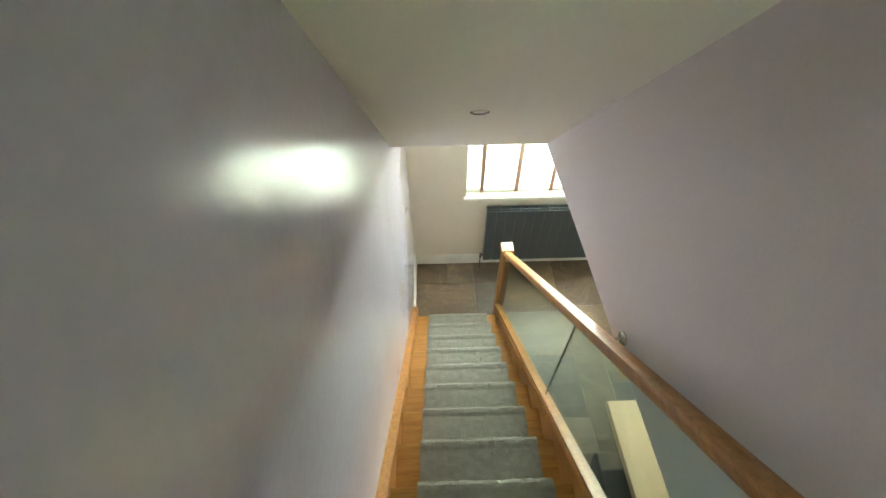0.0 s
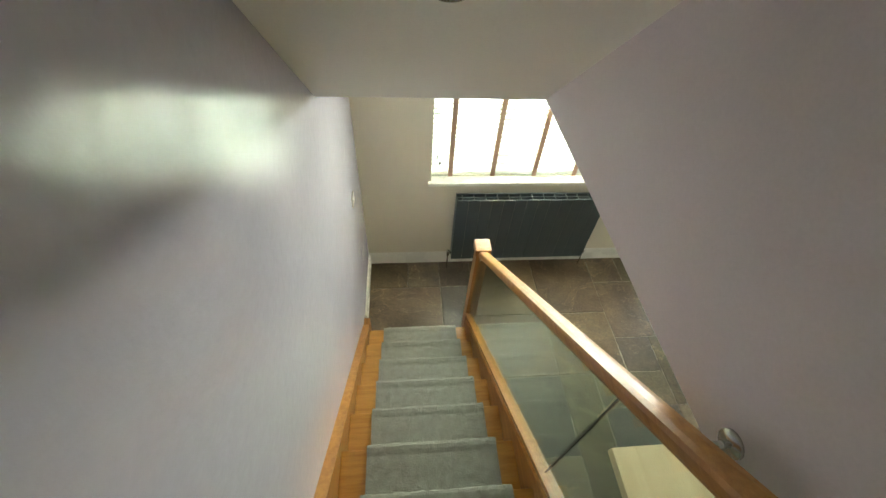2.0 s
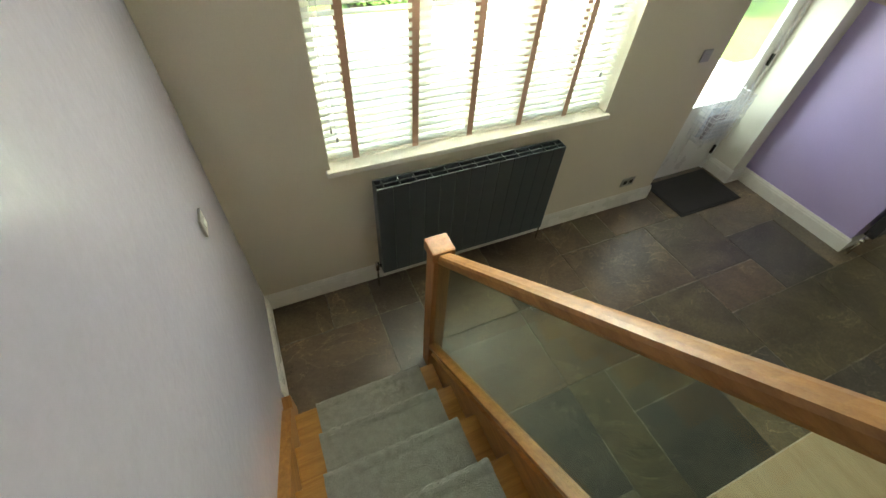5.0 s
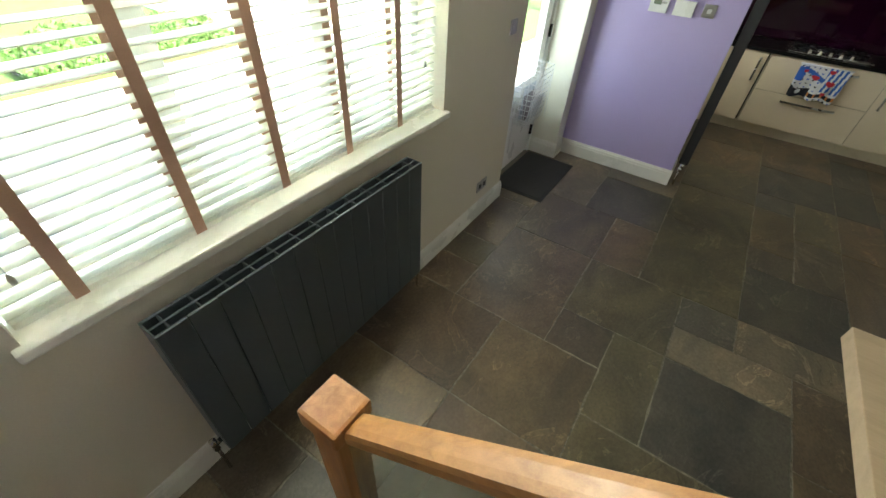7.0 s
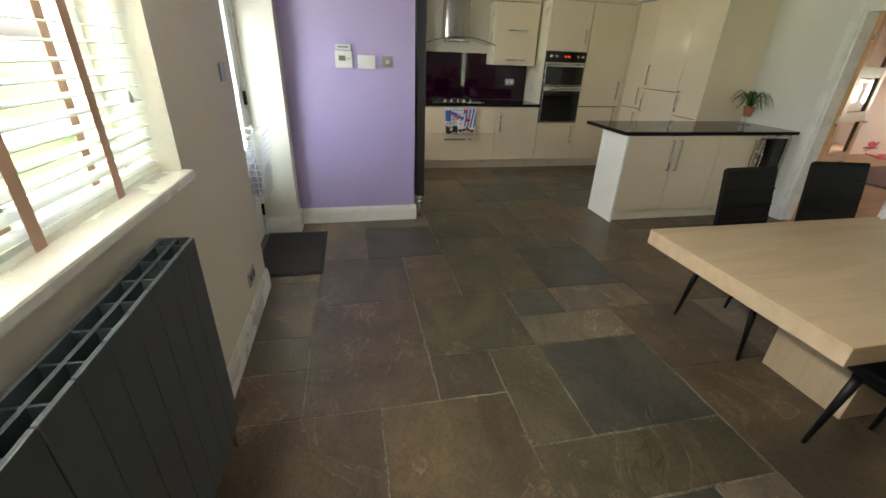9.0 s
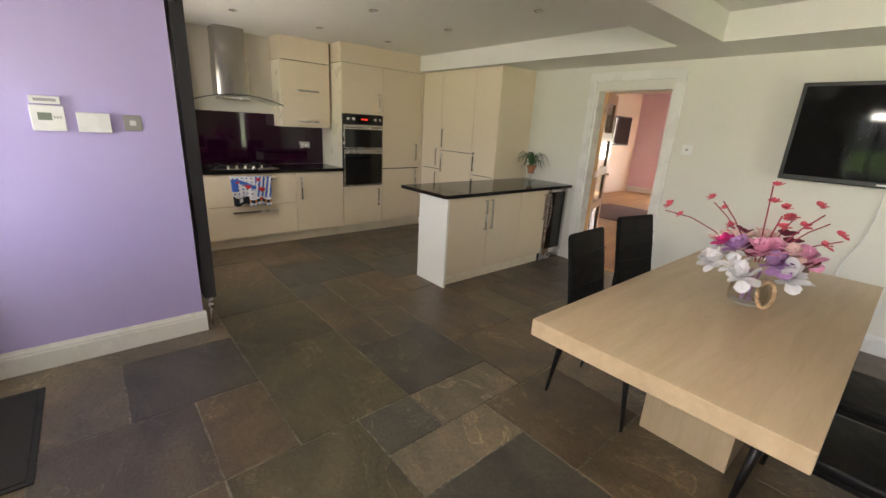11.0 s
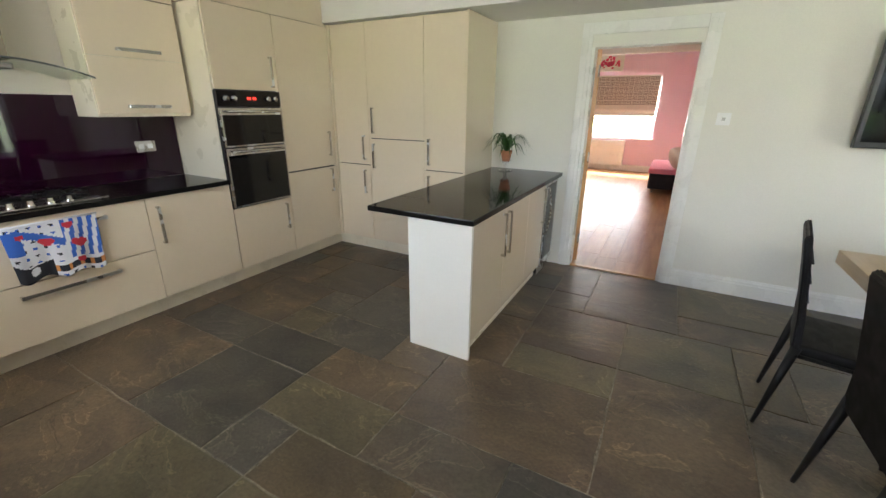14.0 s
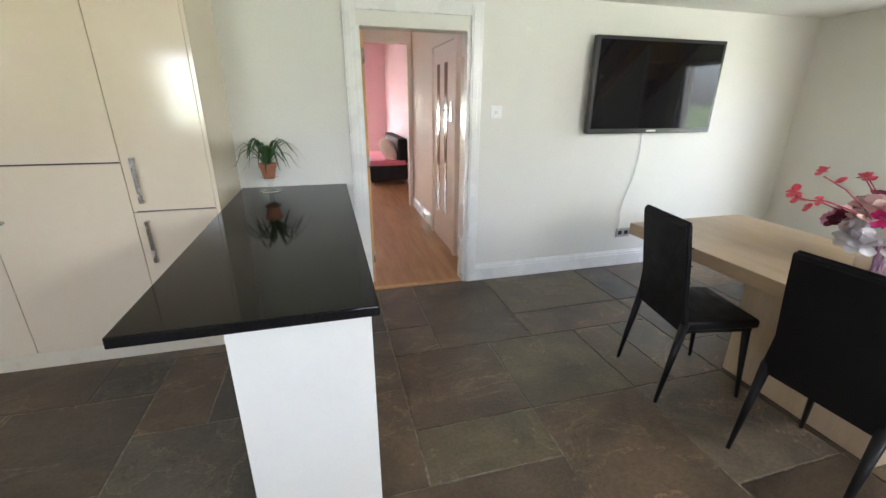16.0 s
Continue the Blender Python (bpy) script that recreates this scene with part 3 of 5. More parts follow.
# ---- the long radiator under the window ----
rad = thing("panel_radiator", "anthracite aluminium panel radiator under the window", "radiator")
RX0, RX1, RZ0, RZ1, RY = 0.772, 2.12, 0.19, 0.967, 3.878
n = 13
w = (RX1 - RX0) / n
front = mesh_of("front_panel", bx(0.0012, RY - 0.100, RZ0, w - 0.0012, RY - 0.088, RZ1, bevel=0.003), ANTHRACITE)
fin = mesh_of("fin", bx(-0.003, RY - 0.088, RZ0 + 0.02, 0.003, RY - 0.012, RZ1 - 0.004), ANTHRACITE)
for i in range(n):
    for m_, name in ((front, "front_panel"), (fin, "fin")):
        o = new(name, m_)
        o.parent = rad
        o.location.x = RX0 + i * w + (w / 2 if name == "fin" else 0)
part("mid_rail", bx(RX0 + 0.004, RY - 0.056, RZ0 + 0.02, RX1 - 0.004, RY - 0.046, RZ1 - 0.003), ANTHRACITE, rad)
part("back_panel", bx(RX0, RY - 0.012, RZ0, RX1, RY, RZ1, bevel=0.002), ANTHRACITE, rad)
for x in (RX0, RX1 - 0.006):
    part("end_cap", bx(x, RY - 0.088, RZ0, x + 0.006, RY - 0.012, RZ1), ANTHRACITE, rad)
part("base_tray", bx(RX0 + 0.006, RY - 0.088, RZ0 + 0.06, RX1 - 0.006, RY - 0.012, RZ0 + 0.07), ANTHRACITE, rad)
for x, sx in ((RX0 - 0.03, 1), (RX1 + 0.03, -1)):
    bm = cyl(bmesh.new(), (x, RY - 0.05, 0.0), (x, RY - 0.05, RZ0 + 0.04), 0.0075)
    cyl(bm, (x, RY - 0.05, RZ0 + 0.04), (x + sx * 0.03, RY - 0.05, RZ0 + 0.04), 0.012)
    cyl(bm, (x, RY - 0.05, RZ0 + 0.0), (x, RY - 0.05, RZ0 + 0.075), 0.014)
    part("valve", bm, CHROME, rad, "chrome radiator valve", True)

# ---- the tall radiator on the end of the lilac wall ----
rad = thing("column_radiator", "tall dark grey column radiator fixed to the wall end", "radiator")
for i in range(6):
    x = 4.68 + i * 0.075
    bm = bx(x, 2.615, 0.22, x + 0.068, 2.645, 2.19, bevel=0.010)
    box(bm, x, 2.665, 0.22, x + 0.068, 2.695, 2.19, bevel=0.010)
    part("radiator_column", bm, DARKGREY, rad)
for x in (4.676, 5.124):
    part("end_plate", bx(x, 2.622, 0.23, x + 0.006, 2.69, 2.18), DARKGREY, rad)
for z in (0.25, 2.15):
    part("header", cyl(bmesh.new(), (4.67, 2.655, z), (5.14, 2.655, z), 0.022), DARKGREY, rad, smooth=True)
bm = cyl(bmesh.new(), (4.69, 2.655, 0.16), (4.69, 2.655, 0.23), 0.016)
cyl(bm, (4.66, 2.66, 0.17), (4.69, 2.66, 0.17), 0.018)
cyl(bm, (4.69, 2.66, 0.0), (4.69, 2.66, 0.17), 0.0075)
part("valve", bm, CHROME, rad, "chrome radiator valve", True)

# ---- kitchen units along the hood wall ----
def handle(parent, x, y, z, length, axis, face):
    """A steel bar handle centred at a point on a front; face is the way the front looks."""
    fx, fy = face
    bm = bmesh.new()
    o = 0.032
    ax, ay, az = (0, 0, 1) if axis == 'z' else ((0, 1, 0) if fx else (1, 0, 0))
    def bar(u0, u1, d0, d1, half):
        p = Vector((x, y, z))
        A, F = Vector((ax, ay, az)), Vector((fx, fy, 0))
        S = A.cross(F)
        a = p + A * u0 + F * d0 - S * half
        b = p + A * u1 + F * d1 + S * half
        box(bm, min(a.x, b.x), min(a.y, b.y), min(a.z, b.z), max(a.x, b.x), max(a.y, b.y), max(a.z, b.z), bevel=0.0015, seg=1)
    bar(-length / 2, length / 2, o - 0.009, o, 0.0105)
    for s in (-1, 1):
        u = s * (length / 2 - 0.007)
        bar(u - 0.007, u + 0.007, 0.0, o - 0.004, 0.0095)
    return part("handle", bm, STEEL, parent, "brushed steel bar handle")


FX = 6.52     # fronts of the base run
def front_x(unit, y0, y1, z0, z1, x=FX, name="door"):
    return part(name, bx(x, y0 + 0.002, z0 + 0.002, x + 0.02, y1 - 0.002, z1 - 0.002, bevel=0.002), CABINET, unit)


def unit_x(label, y0, y1, z0, z1, x=FX, back=XH - 0.002):
    u = thing("kitchen_cabinet", label, "cabinet", "fitted kitchen units")
    part("body", bx(x + 0.030, y0 + 0.001, z0, back, y1 - 0.001, z1), CABINET_SIDE, u)
    # dark sheet behind the fronts paints the shade into their gaps
    part("gap_shade", bx(x + 0.0205, y0 + 0.012, z0 + 0.01, x + 0.0295, y1 - 0.012, z1 - 0.01), DARKGREY, u, "dark sheet standing in for the shade in the door gaps")
    return u


BZ0, BZ1 = 0.13, 0.875
u = unit_x("cream gloss drawer unit below the hob", 1.29, 2.32, BZ0, BZ1)
for z0, z1 in ((BZ0, 0.505), (0.505, BZ1)):
    d = front_x(u, 1.29, 2.32, z0, z1, name="drawer")
    handle(d, FX, 1.78, z1 - 0.07, 0.5, 'h', (-1, 0))
u = unit_x("cream gloss base cabinet with one door", 0.655, 1.29, BZ0, BZ1)
d = front_x(u, 0.655, 1.29, BZ0, BZ1)
handle(d, FX, 1.225, 0.675, 0.27, 'z', (-1, 0))
u = unit_x("cream gloss oven housing with doors above and below", 0.052, 0.652, BZ0, 2.20)
d = front_x(u, 0.052, 0.652, BZ0, 0.665)
handle(d, FX, 0.12, 0.5, 0.24, 'z', (-1, 0))
d = front_x(u, 0.052, 0.652, 1.60, 2.20)
handle(d, FX, 0.12, 1.75, 0.24, 'z', (-1, 0))
u = unit_x("tall cream gloss larder cabinet with two doors", -0.598, 0.05, BZ0, 2.20)
d = front_x(u, -0.598, 0.05, BZ0, 0.886)
handle(d, FX, -0.51, 0.75, 0.24, 'z', (-1, 0))
d = front_x(u, -0.598, 0.05, 0.896, 2.20)
handle(d, FX, -0.51, 1.12, 0.24, 'z', (-1, 0))
setting("trim_plinth", bx(6.60, -0.70, 0.0, 6.62, 2.95, BZ0), CABINET_SIDE, "cream plinth below the kitchen units", "plinth")
setting("trim_filler", bx(FX + 0.02, -0.60, 2.205, XH, 0.655, ZC), CABINET, "cream panel between units and ceiling", "panel")
setting("trim_filler_upper", bx(6.80, 0.685, 2.175, XH, 1.305, ZC), CABINET, "cream panel between wall unit and ceiling", "panel")
part_oven = thing("double_oven", "stainless steel and black glass double oven", "oven")
part("casing", bx(FX + 0.003, 0.056, 0.67, 7.0, 0.648, 1.595), BLACKPLASTIC, part_oven)
part("control_panel", bx(FX - 0.012, 0.056, 1.475, FX + 0.003, 0.648, 1.595, bevel=0.003), BLACKGLASS, part_oven)
LED = bpy.data.materials.new("red_digits")
LED.use_nodes = True
LED.node_tree.nodes["Principled BSDF"].inputs["Base Color"].default_value = (0.3, 0.01, 0.01, 1)
LED.node_tree.nodes["Principled BSDF"].inputs["Emission Color"].default_value = (1.0, 0.05, 0.03, 1)
LED.node_tree.nodes["Principled BSDF"].inputs["Emission Strength"].default_value = 0.15
for i in range(4):
    y = 0.385 - i * 0.02 - (0.012 if i > 1 else 0)
    part("clock_digit", bx(FX - 0.0135, y - 0.012, 1.525, FX - 0.0115, y, 1.548), LED, part_oven, "red clock digit")
for y in (0.12, 0.19, 0.51, 0.58):
    part("knob", cyl(bmesh.new(), (FX - 0.036, y, 1.535), (FX - 0.012, y, 1.535), 0.019, seg=20), STEEL, part_oven, "steel control knob", True)
for z0, z1 in ((1.165, 1.465), (0.675, 1.155)):
    d = part("oven_door", bx(FX - 0.02, 0.058, z0, FX + 0.003, 0.646, z1, bevel=0.004), STEEL, part_oven, "steel framed oven door")
    part("door_glass", bx(FX - 0.024, 0.075, z0 + 0.012, FX - 0.019, 0.629, z1 - 0.055), BLACKGLASS, d, "black glass")
    bm = cyl(bmesh.new(), (FX - 0.05, 0.10, z1 - 0.028), (FX - 0.05, 0.604, z1 - 0.028), 0.010)
    for y in (0.13, 0.574):
        cyl(bm, (FX - 0.05, y, z1 - 0.028), (FX - 0.018, y, z1 - 0.028), 0.007)
    part("oven_handle", bm, STEEL, d, smooth=True)
top = thing("worktop", "polished black granite worktop with a hob set in", "worktop")
part("slab", bx(6.50, 0.656, 0.876, XH - 0.002, 2.94, 0.912, bevel=0.004), GRANITE, top)
setting("wall_splashback", bx(XH - 0.012, 0.66, 0.914, XH - 0.001, 2.94, 1.54), PLUM, "glossy dark plum glass splashback", "splashback")
# wall cupboard right of the hood
u = thing("wall_cabinet", "cream gloss wall cabinet with two lift-up doors", "cabinet", "fitted kitchen units")
part("body", bx(6.82, 0.685, 1.40, XH - 0.014, 1.305, 2.17), CABINET_SIDE, u)
for z0, z1 in ((1.42, 1.785), (1.785, 2.17)):
    d = front_x(u, 0.685, 1.305, z0, z1, 6.80)
    handle(d, 6.80, 0.985, z0 + 0.05, 0.28, 'h', (-1, 0))
u = thing("wall_cabinet", "cream gloss wall cabinet in the corner", "cabinet", "fitted kitchen units")
part("pelmet", bx(6.80, 2.29, 1.385, XH - 0.014, 2.94, 1.399), CABINET, u)
part("body", bx(6.82, 2.29, 1.40, XH - 0.014, 2.94, 2.17), CABINET_SIDE, u)
d = front_x(u, 2.29, 2.94, 1.42, 2.17, 6.80)
handle(d, 6.80, 2.36, 1.56, 0.24, 'z', (-1, 0))
setting("trim_filler_corner", bx(6.80, 2.29, 2.175, XH, 2.95, ZC), CABINET, "cream panel between wall unit and ceiling", "panel")
u = unit_x("cream gloss corner base cabinet", 2.32, 2.94, BZ0, BZ1)
d = front_x(u, 2.345, 2.94, BZ0, BZ1)
handle(d, FX, 2.40, 0.70, 0.24, 'z', (-1, 0))
# cooker hood
hood = thing("cooker_hood", "stainless steel chimney hood with a curved glass canopy", "hood")
HY = 1.81
def bowed(y_half, x_back, x_side, x_mid, z0, z1, cuts=16):
    """A column with straight sides and a front bowed out into the room."""
    front = [(x_side - (x_side - x_mid) * (1 - t * t) ** 0.8, HY + t * y_half) for t in [-1 + 2 * i / cuts for i in range(cuts + 1)]]
    return prism(bmesh.new(), [(x_back, HY - y_half)] + front + [(x_back, HY + y_half)], 'z', z0, z1)


part("chimney", bowed(0.158, XH - 0.001, 6.90, 6.862, 2.10, ZC - 0.002), HOODSTEEL, hood)
part("chimney_sleeve", bowed(0.166, XH - 0.001, 6.89, 6.852, 1.715, 2.10), HOODSTEEL, hood)
pts = []
for i in range(25):
    t = -1 + i / 12
    pts.append((HY + t * 0.47, 1.728 - 0.085 * t * t))
part("canopy", prism(bmesh.new(), pts + [(y, z - 0.008) for y, z in reversed(pts)], 'x', 6.655, XH - 0.014), BALGLASS, hood, "curved glass canopy")
part("canopy_edge", prism(bmesh.new(), pts + [(y, z - 0.010) for y, z in reversed(pts)], 'x', 6.645, 6.6545), CANOPYEDGE, hood, "dark ground edge of the glass canopy")
part("motor_box", bx(6.80, HY - 0.15, 1.668, XH - 0.014, HY + 0.15, 1.705, bevel=0.008), STEEL, hood)
for y in (HY - 0.09, HY + 0.09):
    part("hood_lamp", cyl(bmesh.new(), (6.90, y, 1.664), (6.90, y, 1.669), 0.028, seg=20), CHROME, hood)
part("control_strip", bx(6.795, HY - 0.06, 1.676, 6.801, HY + 0.06, 1.696, bevel=0.002), CHROME, hood)
# hob
hob = thing("gas_hob", "stainless steel gas hob with black burners", "hob")
part("hob_plate", bx(6.555, 1.465, 0.913, 7.04, 2.205, 0.925, bevel=0.004), STEEL, hob)
for x, y, q in ((6.70, 1.62, 0.036), (6.70, 2.05, 0.046), (6.92, 1.62, 0.046), (6.92, 2.05, 0.036), (6.82, 1.835, 0.06)):
    b = part("burner", lathe(bmesh.new(), [(0.0, 0.0), (q + 0.012, 0.0), (q + 0.01, 0.010), (q, 0.012), (q * 0.9, 0.022), (0.0, 0.023)], 20, x, y, 0.925), BLACKMETAL, hob, smooth=True)
    bm = bmesh.new()
    for k4 in range(4):
        ca, sa = math.cos(k4 * math.pi / 2), math.sin(k4 * math.pi / 2)
        tube(bm, [(x + 0.10 * ca, y + 0.10 * sa, 0.926), (x + 0.10 * ca, y + 0.10 * sa, 0.956), (x + 0.03 * ca, y + 0.03 * sa, 0.956)], 0.0045, 6)
    tube(bm, [(x + 0.10 * math.cos(math.pi * k8 / 8), y + 0.10 * math.sin(math.pi * k8 / 8), 0.93) for k8 in range(17)], 0.0045, 6)
    part("pan_support", bm, BLACKMETAL, b)
for i in range(5):
    part("knob", lathe(bmesh.new(), [(0.022, 0.0), (0.022, 0.006), (0.017, 0.009), (0.0155, 0.030), (0.0, 0.031)], 20, 6.605, 1.655 + i * 0.09, 0.925), CHROME, hob, smooth=True)

# ---- tall units on the television wall ----
def unit_y(label, x0, x1):
    u = thing("tall_cabinet", label, "cabinet", "fitted kitchen units")
    part("body", bx(x0 + 0.001, YT + 0.002, BZ0, x1 - 0.001, -0.650, 2.225), CABINET_SIDE, u)
    # shade of the door gaps, put in as a dark sheet
    part("gap_shade", bx(x0 + 0.012, -0.6495, BZ0 + 0.01, x1 - 0.012, -0.6405, 2.21), DARKGREY, u, "dark sheet standing in for the shade in the door gaps")
    return u


for x0, x1, zs, label in ((5.95 + 0.13, 6.50, 0.92, "tall cream gloss larder cabinet"), (5.44, 6.08, 1.185, "tall cream gloss fridge cabinet with two doors"), (5.03, 5.44, 0.92, "tall narrow cream gloss larder cabinet")):
    u = unit_y(label, x0, x1)
    for z0, z1 in ((BZ0, zs), (zs, 2.222)):
        d = part("door", bx(x0 + 0.002, -0.64, z0 + (0.002 if z0 == BZ0 else 0.004), x1 - 0.002, -0.62, z1 - 0.004, bevel=0.002), CABINET, u)
        hx = x1 - 0.06 if x0 < 5.9 else x0 + 0.06
        handle(d, hx, -0.62, z1 - 0.17 if z0 == BZ0 else z0 + 0.17, 0.24, 'z', (0, 1))
setting("trim_corner_post", bx(6.501, -0.66, BZ0, 6.541, -0.601, 2.22), CABINET, "cream gloss corner post between the tall units", "panel")
setting("trim_end_panel", bx(5.01, YT, 0.0, 5.029, -0.615, 2.226), CABINET, "cream gloss end panel of the tall units", "panel")
setting("trim_plinth_tall", bx(5.03, -0.70, 0, 6.60, -0.68, BZ0), CABINET_SIDE, "cream plinth below the tall units", "plinth")

# ---- the peninsula ----
isl = thing("peninsula_unit", "cream gloss peninsula cabinet with a white end panel", "cabinet")
part("end_panel", bx(4.304, 0.715, 0.0, 4.729, 0.737, 0.878), ENDPANEL, isl, "matt white end panel")
part("body", bx(4.335, -0.80, 0.10, 4.72, 0.713, 0.876), CABINET_SIDE, isl)
part("back_panel", bx(4.721, -1.2, 0.0, 4.735, 0.713, 0.876), CABINET_SIDE, isl)
for y0, y1, hy in ((0.18, 0.713, 0.225), (-0.34, 0.18, 0.135), (-0.80, -0.34, -0.745)):
    d = part("door", bx(4.314, y0 + 0.002, 0.11, 4.334, y1 - 0.002, 0.87, bevel=0.002), CABINET, isl)
    handle(d, 4.314, hy, 0.68, 0.30, 'z', (-1, 0))
part("plinth", bx(4.36, -0.80, 0.0, 4.375, 0.713, 0.10), CABINET_SIDE, isl)
cool = thing("wine_cooler", "slim steel wine cooler with a glass door", "wine cooler")
part("body", bx(4.335, -1.20, 0.02, 4.72, -0.81, 0.874), BLACKPLASTIC, cool)
d = part("door", bx(4.31, -1.20, 0.10, 4.335, -0.81, 0.87, bevel=0.003), STEEL, cool, "steel framed glass door")
part("door_glass", bx(4.307, -1.15, 0.15, 4.312, -0.86, 0.84), BLACKGLASS, d)
bm = tube(bmesh.new(), [(4.308, -0.835, 0.40), (4.285, -0.835, 0.42)] + [(4.285 - 0.022 * math.sin(math.pi * i / 10), -0.835, 0.42 + 0.04 * i) for i in range(1, 10)] + [(4.285, -0.835, 0.82), (4.308, -0.835, 0.84)], 0.008, 10)
part("handle", bm, STEEL, d, "bowed steel bar handle", True)
part("grille", bx(4.33, -1.2, 0.01, 4.336, -0.81, 0.09), STEEL, cool)
top = thing("worktop", "polished black granite worktop on the peninsula", "worktop")
part("slab", bx(4.28, YT + 0.002, 0.878, 5.00, 0.78, 0.912, bevel=0.005), GRANITE, top)

# ---- table and chairs ----
tab = thing("dining_table", "pale oak dining table with a thick top on a slab base", "table")
part("tabletop", bx(1.535, -0.306, 0.665, 2.478, 1.825, 0.74, bevel=0.004), TABLE, tab)
part("pedestal", bx(1.80, 0.35, 0.0, 2.21, 1.095, 0.665, bevel=0.003), TABLE_Z, tab)
def chair(at, rz):
    """A slim chair; its back is at -y, its front legs at +y."""
    c = thing("dining_chair", "black leatherette dining chair with slim black metal legs", "chair", "chairs round the table", at=at, rz=rz)
    part("seat", bx(-0.205, -0.20, 0.425, 0.205, 0.215, 0.475, bevel=0.018, seg=3), LEATHER, c, "padded seat", True)
    bm = bmesh.new()
    prof = [(-0.165, 0.44), (-0.185, 0.60), (-0.215, 0.80), (-0.245, 0.975), (-0.252, 0.985), (-0.268, 0.98), (-0.275, 0.965), (-0.245, 0.80), (-0.215, 0.60), (-0.20, 0.44)]
    prism(bm, prof, 'x', -0.20, 0.20)
    for v in bm.verts:
        f = max(0.0, (0.60 - v.co.z) / 0.16)
        v.co.x *= 0.96 + 0.14 * f * f + (-0.03 if v.co.z > 0.96 else 0.0)
        if f > 0.9:
            v.co.z -= 0.03
    bmesh.ops.bevel(bm, geom=bm.edges[:], offset=0.009, segments=3, affect='EDGES')
    b = part("backrest", bm, LEATHER, c, "slim upholstered backrest")
    for i in range(5):
        part("seat_seam", bx(-0.19, -0.125 + i * 0.068, 0.4735, 0.19, -0.121 + i * 0.068, 0.4758), LEATHER, c)
    for i in range(5):
        z = 0.50 + i * 0.09
        y = -0.172 - 0.13 * max(0, (z - 0.5)) * 1.05
        part("seam", bx(-0.186, y - 0.004, z - 0.003, 0.186, y + 0.0045, z + 0.002), LEATHER, b)
    for sx in (-1, 1):
        part("leg", cyl(bmesh.new(), (sx * 0.195, 0.21, 0.0), (sx * 0.178, 0.168, 0.435), 0.0095, 0.020, 14), BLACKMETAL, c, smooth=True)
        part("leg", cyl(bmesh.new(), (sx * 0.205, -0.255, 0.0), (sx * 0.198, -0.185, 0.46), 0.0095, 0.022, 14), BLACKMETAL, c, smooth=True)
    part("seat_rail", bx(-0.19, -0.18, 0.405, 0.19, 0.19, 0.425), BLACKMETAL, c)
    return c


c = chair((2.465, 1.037, 0), 92)
copy_thing(c, pose(2.538, 0.345, 0, 0, 0, 79))
copy_thing(c, pose(1.52, 1.20, 0, 0, 0, -90))
copy_thing(c, pose(1.50, 0.66, 0, 0, 0, -88))

# ---- television ----
tv = thing("television", "large black flat television on the wall", "television")
part("casing", bx(1.09, YT + 0.055, 1.252, 2.335, YT + 0.11, 1.985, bevel=0.008), BLACKPLASTIC, tv, "glossy black bezel")
part("screen", bx(1.118, YT + 0.109, 1.292, 2.307, YT + 0.112, 1.957), SCREEN, tv)
part("badge", bx(1.665, YT + 0.109, 1.266, 1.76, YT + 0.1125, 1.279), GREYPLASTIC, tv, "small pale badge")
part("wall_bracket", bx(1.4, YT, 1.45, 1.85, YT + 0.056, 1.8), BLACKMETAL, tv)

# ---- front door ----
dr = thing("door_1", "white panelled front door with a tall glazed panel", "door", kind="structure")
DY = 4.09
for a in ((DX0 + 0.004, 0.0, DX0 + 0.05, 2.1), (DX1 - 0.05, 0.0, DX1, 2.1), (DX0 + 0.05, 2.05, DX1 - 0.05, 2.1)):
    part("door_frame", bx(a[0], DY - 0.02, a[1], a[2], DY + 0.07, a[3], bevel=0.004), UPVC, dr)
lf = part("door_leaf", bx(DX0 + 0.052, DY, 0.012, DX1 - 0.052, DY + 0.05, 0.80, bevel=0.004), UPVC, dr, "white door leaf")
for a in ((DX0 + 0.052, 0.80, DX0 + 0.20, 2.048), (DX1 - 0.17, 0.80, DX1 - 0.052, 2.048), (DX0 + 0.20, 1.93, DX1 - 0.17, 2.048)):
    part("door_stile", bx(a[0], DY, a[1], a[2], DY + 0.05, a[3]), UPVC, lf)
for x0, x1 in ((DX0 + 0.14, DX0 + 0.38), (DX0 + 0.47, DX0 + 0.71)):
    part("door_panel", bx(x0, DY - 0.012, 0.16, x1, DY + 0.002, 0.66, bevel=0.008), UPVC, lf)
p = part("pane", bx(DX0 + 0.20, DY + 0.02, 0.80, DX1 - 0.17, DY + 0.026, 1.93), PANE, lf)
p.visible_shadow = False
for z in (0.24, 1.15, 1.85):
    part("hinge", bx(DX1 - 0.064, DY - 0.026, z - 0.05, DX1 - 0.042, DY - 0.004, z + 0.05, bevel=0.003), BLACKMETAL, dr, "dark door hinge")
gd = thing("door_garden", "white framed glazed garden door in the dining wall", "door", kind="structure")
for a in ((PY0, 0.0, PY0 + 0.06, PZT), (PY1 - 0.06, 0.0, PY1, PZT), (PY0 + 0.06, 0.0, PY1 - 0.06, 0.12), (PY0 + 0.06, PZT - 0.06, PY1 - 0.06, PZT)):
    part("door_frame", bx(XL - 0.13, a[0], a[1], XL - 0.07, a[2], a[3], bevel=0.005), UPVC, gd)
p = part("pane", bx(XL - 0.105, PY0 + 0.06, 0.12, XL - 0.099, PY1 - 0.06, PZT - 0.06), PANE, gd)
p.visible_shadow = False
bk = thing("letter_basket", "white wire letter basket with post inside, fixed to a door", "basket")
